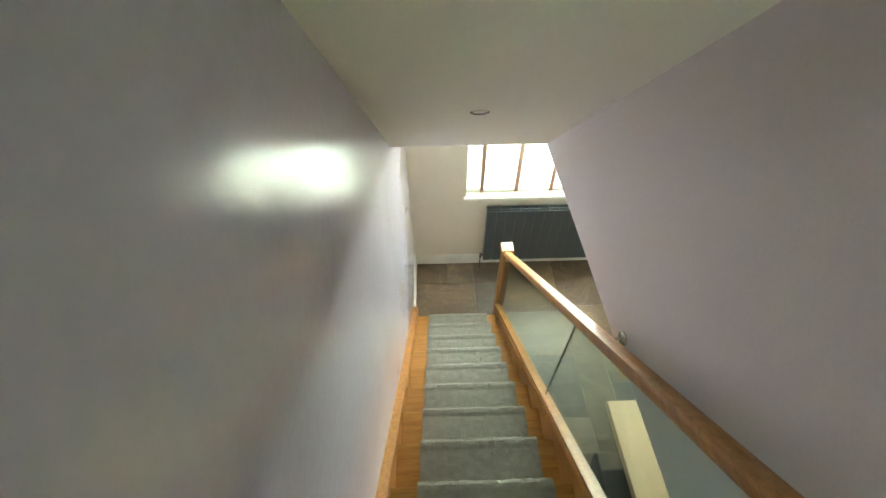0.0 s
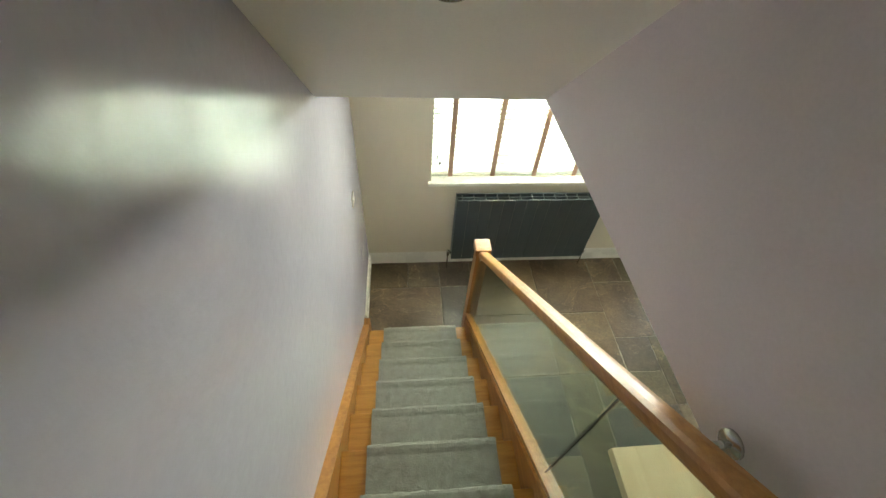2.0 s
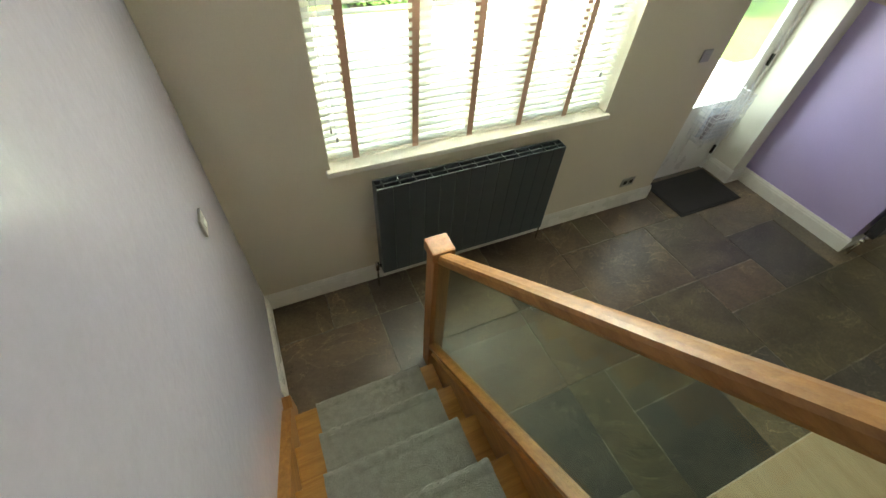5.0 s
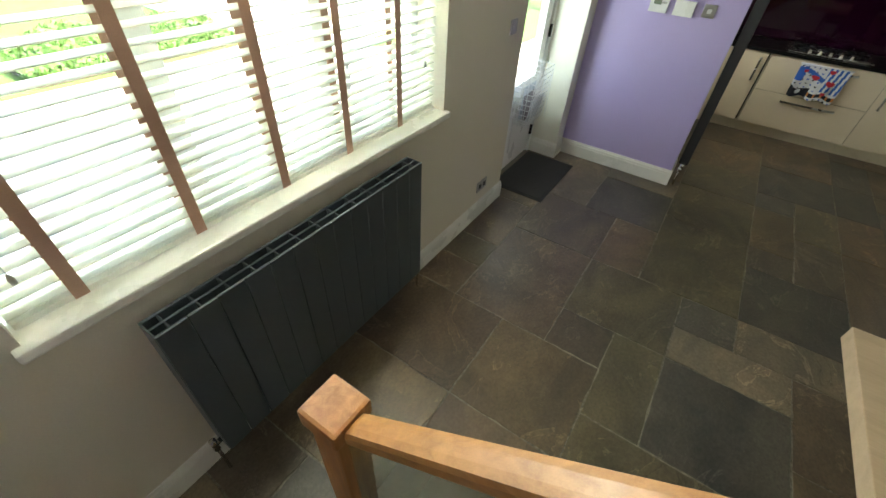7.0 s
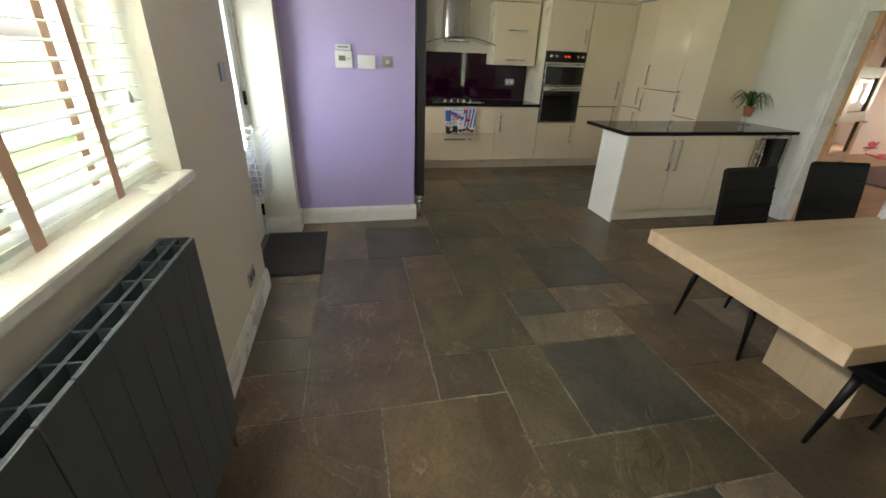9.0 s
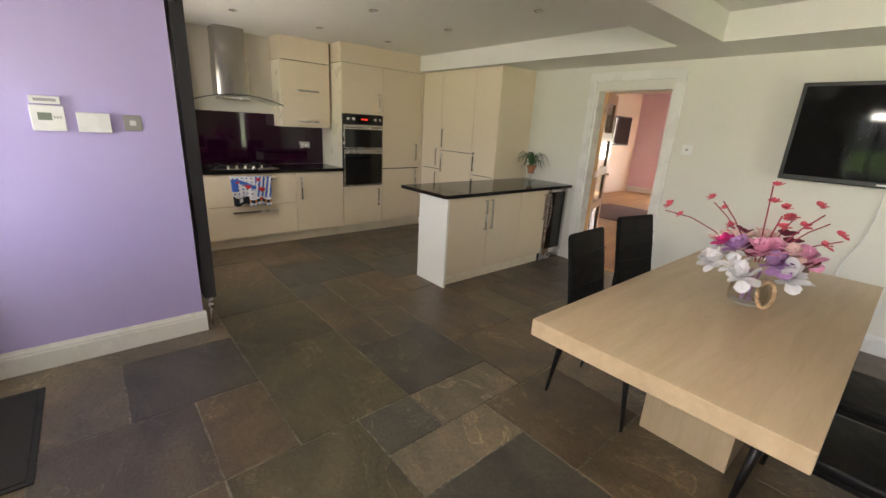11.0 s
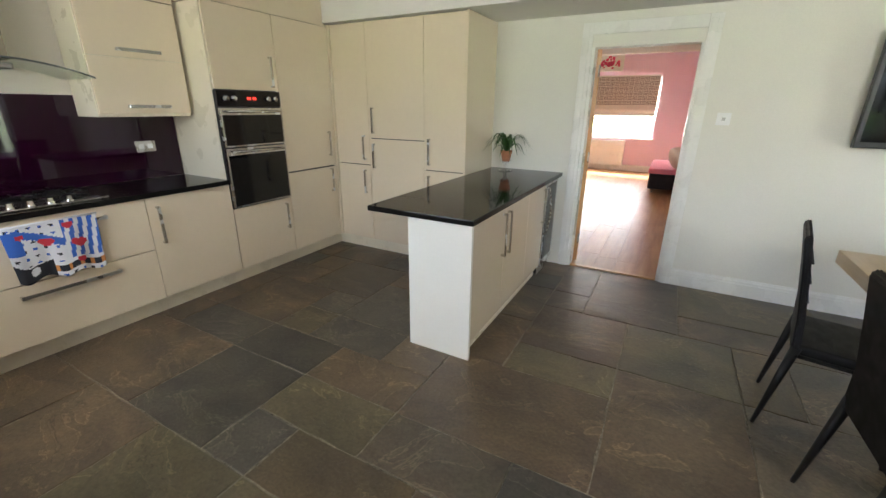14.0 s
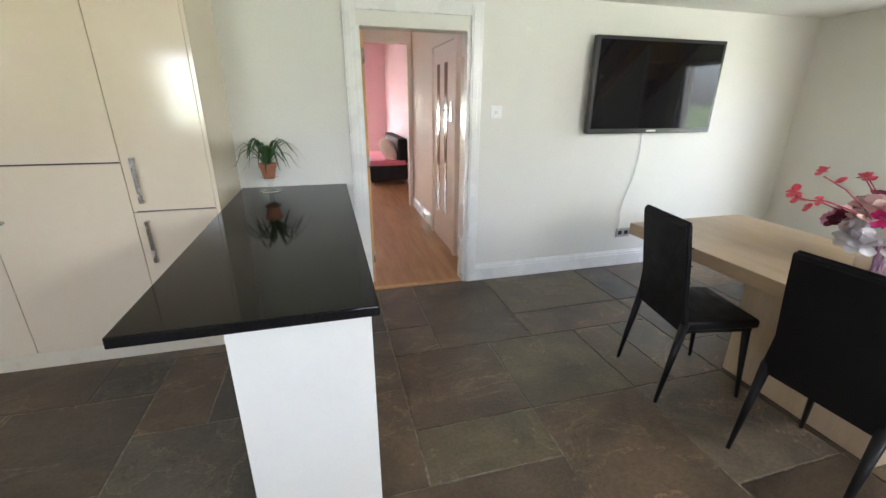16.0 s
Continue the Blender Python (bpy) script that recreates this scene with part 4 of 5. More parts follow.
BX0, BX1, BY0, BY1, BZa, BZb = 3.86, 4.20, 3.90, 4.078, 0.50, 0.95
nz = 11
for i in range(nz):
    z = BZa + (BZb - BZa) * i / (nz - 1)
    yf = BY0 + 0.03 * (1 - i / (nz - 1))
    part("hoop_wire", tube(bmesh.new(), [(BX0, BY1, z), (BX0, yf, z), (BX1, yf, z), (BX1, BY1, z)], 0.003, 6), WIRE, bk)
for i in range(9):
    x = BX0 + (BX1 - BX0) * i / 8
    part("upright_wire", tube(bmesh.new(), [(x, BY1, BZa), (x, BY0 + 0.03, BZa), (x, BY0, BZb)], 0.003, 6), WIRE, bk)
for i in range(4):
    y = BY0 + (BY1 - BY0) * i / 3
    top_z = BZb + 0.015 * i
    part("lid_wire", tube(bmesh.new(), [(BX0, y, BZa), (BX0, y, top_z), (BX1, y, top_z), (BX1, y, BZa)], 0.003, 6), WIRE, bk)
PAPER = mat("post_paper", (0.62, 0.66, 0.72), 0.7, var=0.3, scale=18)
PAPERR = mat("printed_leaflet", (0.36, 0.33, 0.36), 0.6, var=0.4, scale=22)
for i, (dx, tone, tz) in enumerate(((0.03, PAPER, 8), (0.05, PAPERR, -6), (0.02, PAPER, 3))):
    bm = bx(-0.12, -0.002, 0, 0.12, 0.002, 0.22 + 0.04 * i)
    bmesh.ops.transform(bm, matrix=pose(BX0 + 0.15 + dx, BY0 + 0.06 + i * 0.035, BZa + 0.006, tz, tz / 2, 0), verts=bm.verts[:])
    part("letter", bm, tone, bk, "folded post")
dm = thing("door_mat", "dark grey door mat with a black rubber edge", "mat")
part("border", bx(3.60, 3.555, 0.002, 4.40, 4.05, 0.008, bevel=0.002), RUBBER_EDGE, dm)
part("mat_surface", bx(3.625, 3.58, 0.008, 4.375, 4.03, 0.013, bevel=0.002), RUBBER, dm)

# ---- sockets, switches, controls ----
def plate_y(name, label, x, z, y, ny, w=0.146, h=0.086, material=GREYPLASTIC, holes=2):
    o = thing(name, label, "socket" if holes else "switch")
    part("faceplate", bx(x - w / 2, min(y, y + ny * 0.009), z - h / 2, x + w / 2, max(y, y + ny * 0.009), z + h / 2, bevel=0.003), material, o)
    for i in range(max(1, holes)):
        cx = x + (i - (holes - 1) / 2) * 0.066 if holes else x
        s = 0.019 if holes else 0.012
        part("insert", bx(cx - s, min(y + ny * 0.009, y + ny * 0.012), z - s, cx + s, max(y + ny * 0.009, y + ny * 0.012), z + s, bevel=0.002), BLACKPLASTIC if holes else GREYPLASTIC, o)
    return o


plate_y("wall_socket", "brushed steel double socket above the skirting", 3.11, 0.29, YW, -1)
plate_y("light_switch", "steel light switch plate on the wall beside the door", 3.28, 1.385, YW, -1, 0.088, 0.088, holes=0)
plate_y("light_switch", "square steel light switch on the wall beside the doorway", 3.10, 1.42, YT, 1, 0.092, 0.092, UPVC, 0)
plate_y("wall_socket", "steel double socket under the television with a plug", 1.74, 0.33, YT, 1)
def plate_x(name, label, y, z, x, nx, w, h, material, d=0.012, cat="switch"):
    o = thing(name, label, cat)
    part("faceplate", bx(min(x, x + nx * d), y - w / 2, z - h / 2, max(x, x + nx * d), y + w / 2, z + h / 2, bevel=0.004), material, o)
    return o


o = plate_x("heating_programmer", "white heating controller with a grey display", 3.316, 1.44, 4.645, -1, 0.135, 0.13, UPVC, 0.035, "thermostat")
part("upper_panel", bx(4.607, 3.256, 1.512, 4.645, 3.376, 1.552, bevel=0.004), UPVC, o)
part("display", bx(4.607, 3.30, 1.43, 4.6105, 3.355, 1.468), mat("lcd_grey", (0.22, 0.26, 0.2), 0.25), o, "grey display")
part("label_strip", bx(4.604, 3.272, 1.525, 4.608, 3.36, 1.54), mat("grey_label", (0.35, 0.35, 0.37), 0.5), o)
for i in range(3):
    part("button", bx(4.606, 3.262 + i * 0.012, 1.44, 4.611, 3.27 + i * 0.012, 1.452), GREYPLASTIC, o)
plate_x("control_box", "plain white plastic control box on the wall", 3.13, 1.425, 4.645, -1, 0.145, 0.105, UPVC, 0.032, "control box")
o = plate_x("light_switch", "square steel light switch on the lilac wall", 2.955, 1.43, 4.645, -1, 0.088, 0.088, GREYPLASTIC, 0.01)
part("rocker", bx(4.630, 2.94, 1.415, 4.6355, 2.97, 1.445, bevel=0.002), UPVC, o)
o = plate_x("light_switch", "steel double light switch on the stair wall", 3.42, 1.32, XL, 1, 0.088, 0.088, GREYPLASTIC, 0.01)
part("rocker", bx(XL + 0.0095, 3.40, 1.305, XL + 0.014, 3.44, 1.335, bevel=0.002), UPVC, o)
o = plate_x("wall_socket", "brushed steel double socket on the splashback", 0.92, 1.165, XH - 0.012, -1, 0.146, 0.086, STEEL, 0.01, "socket")
for y in (0.888, 0.952):
    part("insert", bx(XH - 0.026, y - 0.018, 1.15, XH - 0.0215, y + 0.018, 1.186), UPVC, o)
# television lead
cu = bpy.data.curves.new("television_lead", 'CURVE')
cu.dimensions, cu.bevel_depth, cu.bevel_resolution = '3D', 0.004, 2
sp = cu.splines.new('BEZIER')
pts = [(1.70, YT + 0.012, 1.26), (1.72, YT + 0.012, 0.9), (1.80, YT + 0.012, 0.6), (1.80, YT + 0.02, 0.36)]
sp.bezier_points.add(len(pts) - 1)
for bp_, p in zip(sp.bezier_points, pts):
    bp_.co, bp_.handle_left_type, bp_.handle_right_type = p, 'AUTO', 'AUTO'
cu.materials.append(UPVC)
tagged(new("television_lead", cu), "white lead hanging from the television to the socket", "cable")

# ---- downlights ----
def downlight(x, y, z, tilt=0.0):
    d = thing("downlight", "recessed ceiling downlight with a steel ring, switched off", "downlight", "ceiling downlights", at=(x, y, z))
    d.matrix_basis = pose(x, y, z, tilt)
    part("ring", lathe(bmesh.new(), [(0.029, 0.012), (0.029, -0.003), (0.034, -0.005), (0.042, -0.003), (0.043, 0.0)], 24), STEEL, d, smooth=True)
    part("lamp", lathe(bmesh.new(), [(0.0, 0.006), (0.020, 0.004), (0.0292, 0.006)], 20), BLACKGLASS, d, smooth=True)
    return d


d0 = downlight(3.86, 0.28, ZC - 0.001)
for x in (3.86, 4.97, 6.05):
    for y in (0.28, 1.13, 1.97):
        if (x, y) != (3.86, 0.28):
            copy_thing(d0, pose(x, y, ZC - 0.001))
copy_thing(d0, pose(0.435, 2.195, ZC - 0.032 + k * (SY1 - 2.195), -math.degrees(math.atan(k))))

# ---- architrave of the doorway, the hall and the pink room ----
arch = thing("trim_architrave", "white gloss moulded architrave round the doorway", "architrave", kind="structure")
for a in ((HX0 - 0.085, 0.0, HX0 + 0.004, HZ + 0.085), (HX1 - 0.004, 0.0, HX1 + 0.085, HZ + 0.085)):
    bm = bx(a[0], YT, a[1], a[2], YT + 0.018, a[3], bevel=0.004)
    mid = (a[0] + a[2]) / 2
    box(bm, mid - 0.012, YT + 0.018, 0.0, mid + 0.03, YT + 0.024, a[3] - 0.03, bevel=0.003)
    part("moulding", bm, GLOSSWHITE, arch)
bm = bx(HX0 + 0.004, YT, HZ - 0.004, HX1 - 0.004, YT + 0.018, HZ + 0.085, bevel=0.004)
part("moulding", bm, GLOSSWHITE, arch)
for a in ((HX0, 0.0, HX0 + 0.028, HZ), (HX1 - 0.028, 0.0, HX1, HZ), (HX0 + 0.028, HZ - 0.028, HX1 - 0.028, HZ)):
    part("door_lining", bx(a[0], YT - 0.139, a[1], a[2], YT - 0.001, a[3]), GLOSSWHITE, arch)
part("threshold", bx(HX0 + 0.028, YT - 0.06, -0.004, HX1 - 0.028, YT - 0.012, 0.008, bevel=0.003), PINEDOOR, arch, "oak threshold strip")
# hall floor of boards
hall = setting("floor_hall", bx(2.9, -8.7, -0.12, 7.3, YT - 0.062, -0.014), LAMINATE, "bed under the wooden floor", "floor")
random.seed(11)
x = 2.95
while x < 7.1:
    y = -8.65 - random.uniform(0, 1.0)
    while y < YT - 0.07:
        y1 = min(y + 1.25, YT - 0.063)
        if y1 > -8.6:
            part("board", bx(x + 0.0008, max(y, -8.65) + 0.001, -0.014, x + 0.1912, y1 - 0.001, 0.0), LAMINATE, hall)
        y += 1.25
    x += 0.192
CX, YI, YF = 3.20, -4.05, -8.62
setting("wall_hall_right", bx(CX - 0.12, YI, -0.1, CX, YT - 0.141, 2.9), PEACH, "peach painted hall wall", "wall")
wall = thing("wall_pink_room", "pink painted walls of the far room", "wall", kind="structure")
part("wall_section", bx(2.9, YI - 0.12, -0.1, CX + 0.06, YI - 0.002, 2.9), PEACH, wall)
part("wall_section", bx(CX + 0.06, YI - 0.12, 2.22, 7.3, YI - 0.002, 2.9), PEACH, wall)
PX0, PX1, PZ0, PZ1 = 3.87, 6.33, 0.80, 2.22
part("wall_section", bx(2.8, YF - 0.2, -0.1, PX0, YF, 2.9), PINKWALL, wall)
part("wall_section", bx(PX1, YF - 0.2, -0.1, 7.3, YF, 2.9), PINKWALL, wall)
part("wall_section", bx(PX0, YF - 0.2, -0.1, PX1, YF, PZ0), PINKWALL, wall)
part("wall_section", bx(PX0, YF - 0.2, PZ1, PX1, YF, 2.9), PINKWALL, wall)
part("wall_section", bx(2.8, YF, -0.1, 2.95, YI - 0.121, 2.9), PINKWALL, wall)
part("wall_section", bx(7.1, YF, -0.1, 7.3, YT - 0.141, 2.9), PEACH, wall)
setting("ceiling_hall", bx(2.8, YF - 0.2, 2.78, 7.3, YT - 0.141, 2.9), CEIL, "white painted hall ceiling", "ceiling")
skirting("baseboard_hall", CX, -1.75, CX, YT - 0.141, 1, 0)
skirting("baseboard_hall_far", CX, YI, CX, -2.80, 1, 0)
skirting("baseboard_pink", 2.95, YF, 7.1, YF, 0, 1)
# hall cupboard door on the right-hand wall
hd = thing("door_hall", "cream panelled hall door with two tall glass strips", "door", kind="structure")
part("door_leaf", bx(CX, -2.72, 0.01, CX + 0.03, -1.93, 2.02, bevel=0.003), PEACH, hd)
for y in (-2.55, -2.27):
    part("glass_strip", bx(CX + 0.0305, y, 0.35, CX + 0.034, y + 0.10, 1.85), mat("bronze_glass", (0.20, 0.13, 0.09), 0.15), hd, "dark tall glass strip")
for y in (-2.80, -1.93):
    part("door_casing", bx(CX, y, 0.0, CX + 0.045, y + 0.08, 2.10, bevel=0.004), PEACH, hd)
part("door_casing", bx(CX, -2.72, 2.022, CX + 0.045, -1.93, 2.10, bevel=0.004), PEACH, hd)
bm = bx(CX + 0.03, -2.05, 1.32, CX + 0.038, -2.01, 1.50, bevel=0.003)
tube(bm, [(CX + 0.038, -2.03, 1.42), (CX + 0.075, -2.03, 1.42), (CX + 0.075, -2.14, 1.42)], 0.008)
part("door_handle", bm, CHROME, hd, "chrome lever handle")
# the open oak door
od = thing("door_2", "open oak door with dark glass strips and steel hinges", "door", kind="structure")
od.matrix_basis = pose(4.103, -1.385, 0, 0, 0, 19)
lf = part("door_stile", bx(-0.02, -0.105, 0.012, 0.02, 0.0, 1.99, bevel=0.003), PINEDOOR, od)
part("door_stile", bx(-0.02, -0.73, 0.012, 0.02, -0.625, 1.99, bevel=0.003), PINEDOOR, od)
rails = ((0.012, 0.22), (0.60, 0.70), (1.02, 1.12), (1.44, 1.54), (1.88, 1.99))
for z0, z1 in rails:
    part("door_rail", bx(-0.019, -0.6245, z0, 0.019, -0.1055, z1, bevel=0.002), PINEDOOR, od)
for (q, z0), (z1, r) in zip(rails, rails[1:]):
    part("pane", bx(-0.003, -0.6245, z0, 0.003, -0.1055, z1), PANE, od, "clear glass pane")
    for y in (-0.6235, -0.1225):
        part("glazing_bead", bx(-0.014, y, z0, 0.014, y + 0.016, z1), mat("dark_glazing_bead", (0.10, 0.055, 0.025), 0.5), od, "darker glazing bead")
for z in (0.25, 1.05, 1.80):
    part("hinge", cyl(bmesh.new(), (-0.012, 0.006, z - 0.05), (-0.012, 0.006, z + 0.05), 0.009, seg=10), STEEL, od, "steel hinge", True)
part("door_handle", tube(bmesh.new(), [(-0.02, -0.67, 1.02), (-0.06, -0.67, 1.02), (-0.06, -0.56, 1.02)], 0.009), CHROME, od, "chrome lever handle", True)
# far window, its blind, radiator, picture, rug, sofa, television
win = thing("window_2", "white framed window with bright daylight", "window", kind="structure")
for a in ((PX0, PZ0, PX0 + 0.07, PZ1), (PX1 - 0.07, PZ0, PX1, PZ1), (PX0 + 0.07, PZ0, PX1 - 0.07, PZ0 + 0.07), (PX0 + 0.07, PZ1 - 0.07, PX1 - 0.07, PZ1), (4.66, PZ0 + 0.07, 4.74, PZ1 - 0.07), (5.46, PZ0 + 0.07, 5.54, PZ1 - 0.07), (PX0 + 0.07, 1.22, PX1 - 0.07, 1.27)):
    part("window_frame", bx(a[0], YF - 0.14, a[1], a[2], YF - 0.08, a[3]), UPVC, win)
part("window_sill", bx(PX0 - 0.03, YF - 0.08, PZ0 - 0.03, PX1 + 0.03, YF + 0.03, PZ0, bevel=0.006), GLOSSWHITE, win)
bl = thing("roman_blind", "half-raised cream roman blind with a brown maze pattern", "blind")
FAB = mat("cream_blind_fabric", (0.76, 0.73, 0.68), 0.9, var=0.06)
FABD = mat("brown_blind_print", (0.14, 0.10, 0.08), 0.9, var=0.1)
bm = bmesh.new()
prism(bm, [(YF + 0.02, 2.24), (YF + 0.03, 2.24), (YF + 0.03, 1.55), (YF + 0.055, 1.47), (YF + 0.03, 1.40), (YF + 0.055, 1.33), (YF + 0.02, 1.32)], 'x', PX0 + 0.02, PX1 - 0.02)
part("fabric", bm, FAB, bl)
random.seed(3)
bm = bmesh.new()
for i in range(22):
    for j in range(6):
        x, z = PX0 + 0.04 + i * 0.108, 1.57 + j * 0.108
        for q in range(3):
            if (i + j) % 2:
                box(bm, x + 0.008 + q * 0.034, YF + 0.0305, z, x + 0.022 + q * 0.034, YF + 0.033, z + 0.095)
            else:
                box(bm, x, YF + 0.0305, z + 0.008 + q * 0.034, x + 0.095, YF + 0.033, z + 0.022 + q * 0.034)
tagged(part("maze_print", bm, FABD, bl, "dark maze print"), kind="stuff")
rd = thing("panel_radiator", "white panel radiator under the far window", "radiator")
part("panel", bx(4.45, YF + 0.03, 0.13, 5.80, YF + 0.08, 0.74, bevel=0.008), UPVC, rd)
for i in range(26):
    part("rib", bx(4.49 + i * 0.05, YF + 0.08, 0.17, 4.51 + i * 0.05, YF + 0.084, 0.70), UPVC, rd)
pc = thing("canvas_picture", "canvas picture of pink blossom above the window", "picture")
part("canvas", bx(4.74, YF + 0.001, 2.33, 5.36, YF + 0.03, 2.72), FAB, pc)
BLOS = mat("pink_blossom_paint", (0.70, 0.05, 0.14), 0.7, var=0.4, scale=30)
bm = bmesh.new()
for i in range(34):
    a, r = random.uniform(0, 6.3), random.uniform(0, 1)
    cyl(bm, (5.03 + 0.24 * r * math.cos(a), YF + 0.03, 2.52 + 0.13 * r * math.sin(a)), (5.03 + 0.24 * r * math.cos(a), YF + 0.033, 2.52 + 0.13 * r * math.sin(a)), random.uniform(0.02, 0.04), seg=8)
part("blossom", bm, BLOS, pc, "painted pink blossom")
rg = tagged(part("rug", bx(4.93, -5.78, 0.001, 6.1, -3.95 - 0.12, 0.022, bevel=0.008), mat("mauve_rug_pile", (0.22, 0.13, 0.12), 0.95, var=0.35, scale=14, fine=300, bump=0.01)), "dusky mauve shaggy rug on the wooden floor", "rug")
sf = thing("sofa", "dark sofa draped with a pink throw and cream cushions", "sofa")
SOFAB = mat("dark_sofa_fabric", (0.02, 0.018, 0.022), 0.8, var=0.2)
THROW = mat("pink_throw", (0.75, 0.22, 0.30), 0.9, var=0.15, scale=10, bump=0.004)
CUSH = mat("cream_cushion", (0.75, 0.66, 0.54), 0.9, var=0.12, scale=8, bump=0.003)
part("base", bx(2.97, -7.5, 0.08, 3.70, -5.75, 0.38, bevel=0.04), SOFAB, sf)
part("backrest", bx(2.96, -7.5, 0.38, 3.15, -5.75, 0.85, bevel=0.05), SOFAB, sf)
part("throw", bx(3.0, -7.3, 0.36, 3.72, -5.74, 0.46, bevel=0.03), THROW, sf, "pink throw")
for x, y, t in ((3.30, -5.98, 25), (3.22, -6.4, 35)):
    bm = bmesh.new()
    bmesh.ops.create_uvsphere(bm, u_segments=20, v_segments=12, radius=0.26, matrix=pose(x, y, 0.62, 0, t, 15) @ Matrix.Diagonal((0.42, 1.0, 0.85, 1)))
    part("cushion", bm, CUSH, sf, "plump cream cushion", True)
for x in (3.05, 3.62):
    for y in (-7.4, -5.85):
        part("foot", cyl(bmesh.new(), (x, y, 0.0), (x, y, 0.085), 0.02), STEEL, sf)
t2 = thing("television", "black flat television on the wall of the far room", "television")
part("casing", bx(7.03, -8.10, 1.27, 7.08, -6.50, 2.0, bevel=0.006), BLACKPLASTIC, t2)
part("screen", bx(7.028, -8.06, 1.31, 7.031, -6.54, 1.965), BLACKGLASS, t2)
part("wall_bracket", bx(7.079, -7.5, 1.5, 7.10, -7.1, 1.8), BLACKMETAL, t2)

# ---- plant on the peninsula ----
pl = thing("potted_plant", "spider plant in a terracotta pot on a glass stand", "plant")
PXc, PYc, PZc = 4.79, -1.06, 0.912
part("stand", lathe(bmesh.new(), [(0.0, 0.0), (0.062, 0.001), (0.066, 0.006), (0.03, 0.014), (0.012, 0.03), (0.018, 0.05), (0.012, 0.065), (0.036, 0.085), (0.055, 0.10), (0.050, 0.10), (0.03, 0.09), (0.0, 0.086)], 24, PXc, PYc, PZc), CLEAR, pl, "clear glass pedestal dish", True)
part("pot", lathe(bmesh.new(), [(0.0, 0.09), (0.036, 0.09), (0.05, 0.16), (0.052, 0.165), (0.056, 0.165), (0.058, 0.19), (0.05, 0.19), (0.047, 0.175), (0.0, 0.172)], 24, PXc, PYc, PZc), TERRACOTTA, pl, "small terracotta pot", True)
random.seed(21)
for i in range(26):
    a = i * 2.4 + random.uniform(-0.3, 0.3)
    L, up = random.uniform(0.13, 0.26), random.uniform(0.07, 0.20)
    bm = bmesh.new()
    prev = None
    for s in range(7):
        f = s / 6
        r = L * (f ** 0.9)
        z = PZc + 0.175 + up * math.sin(min(1.0, f * 1.35) * math.pi / 1.5) - 0.22 * f ** 3 * (0.4 + random.random() * 0.3)
        w = 0.0105 * (1 - f ** 2) + 0.001
        c = Vector((PXc + r * math.cos(a), PYc + r * math.sin(a), z))
        n_ = Vector((-math.sin(a), math.cos(a), 0)) * w
        cur = (bm.verts.new(c - n_), bm.verts.new(c - Vector((0, 0, w * 0.35))), bm.verts.new(c + n_))
        if prev:
            bm.faces.new((prev[0], prev[1], cur[1], cur[0]))
            bm.faces.new((prev[1], prev[2], cur[2], cur[1]))
        prev = cur
    part("leaf", bm, LEAF, pl, smooth=True)

# ---- flowers on the table ----
fl = thing("flower_arrangement", "pink and white artificial flowers in a clear glass vase", "flowers")
VX, VY, VZ = 1.975, 0.74, 0.74
part("vase", lathe(bmesh.new(), [(0.0, 0.004), (0.062, 0.0), (0.074, 0.01), (0.078, 0.05), (0.072, 0.085), (0.058, 0.11), (0.066, 0.125), (0.062, 0.125), (0.054, 0.11), (0.068, 0.085), (0.074, 0.05), (0.07, 0.014), (0.0, 0.012)], 28, VX, VY, VZ), CLEAR, fl, "clear round glass vase", True)
TAN = mat("tan_cord", (0.52, 0.36, 0.22), 0.8, var=0.2, fine=200)
bm = bmesh.new()
loop = [(VX - 0.075 + 0.03 * math.cos(a), VY + 0.055, VZ + 0.075 + 0.062 * math.sin(a)) for a in [2 * math.pi * i / 16 for i in range(17)]]
tube(bm, loop, 0.008, 8)
part("cord_loop", bm, TAN, fl, "tan cord loop", True)
FC = {"white": mat("white_petal", (0.80, 0.78, 0.80), 0.6, var=0.08, scale=30), "pink": mat("pink_petal", (0.80, 0.36, 0.54), 0.6, var=0.2, scale=30), "blush": mat("blush_petal", (0.79, 0.56, 0.52), 0.6, var=0.12, scale=30), "plum": mat("plum_petal", (0.16, 0.012, 0.04), 0.6, var=0.3, scale=30), "mauve": mat("mauve_petal", (0.46, 0.25, 0.52), 0.6, var=0.2, scale=30), "coral": mat("coral_petal", (0.78, 0.12, 0.17), 0.55, var=0.15, scale=30), "magenta": mat("magenta_petal", (0.72, 0.04, 0.26), 0.55, var=0.15, scale=30)}
random.seed(8)
def petal(bm, c, d, size, cup):
    d = d.normalized()
    side = d.cross(Vector((0.3, 0.2, 1.0))).normalized()
    up = side.cross(d)
    rows = []
    for f, w in ((0, 0.18), (0.35, 0.75), (0.7, 1.0), (0.92, 0.6), (1.0, 0.12)):
        p = c + d * size * f + up * cup * size * f * f
        rows.append((bm.verts.new(p - side * w * size * 0.42 + up * 0.12 * size * w), bm.verts.new(p), bm.verts.new(p + side * w * size * 0.42 + up * 0.12 * size * w)))
    for a, b in zip(rows, rows[1:]):
        bm.faces.new((a[0], a[1], b[1], b[0]))
        bm.faces.new((a[1], a[2], b[2], b[1]))


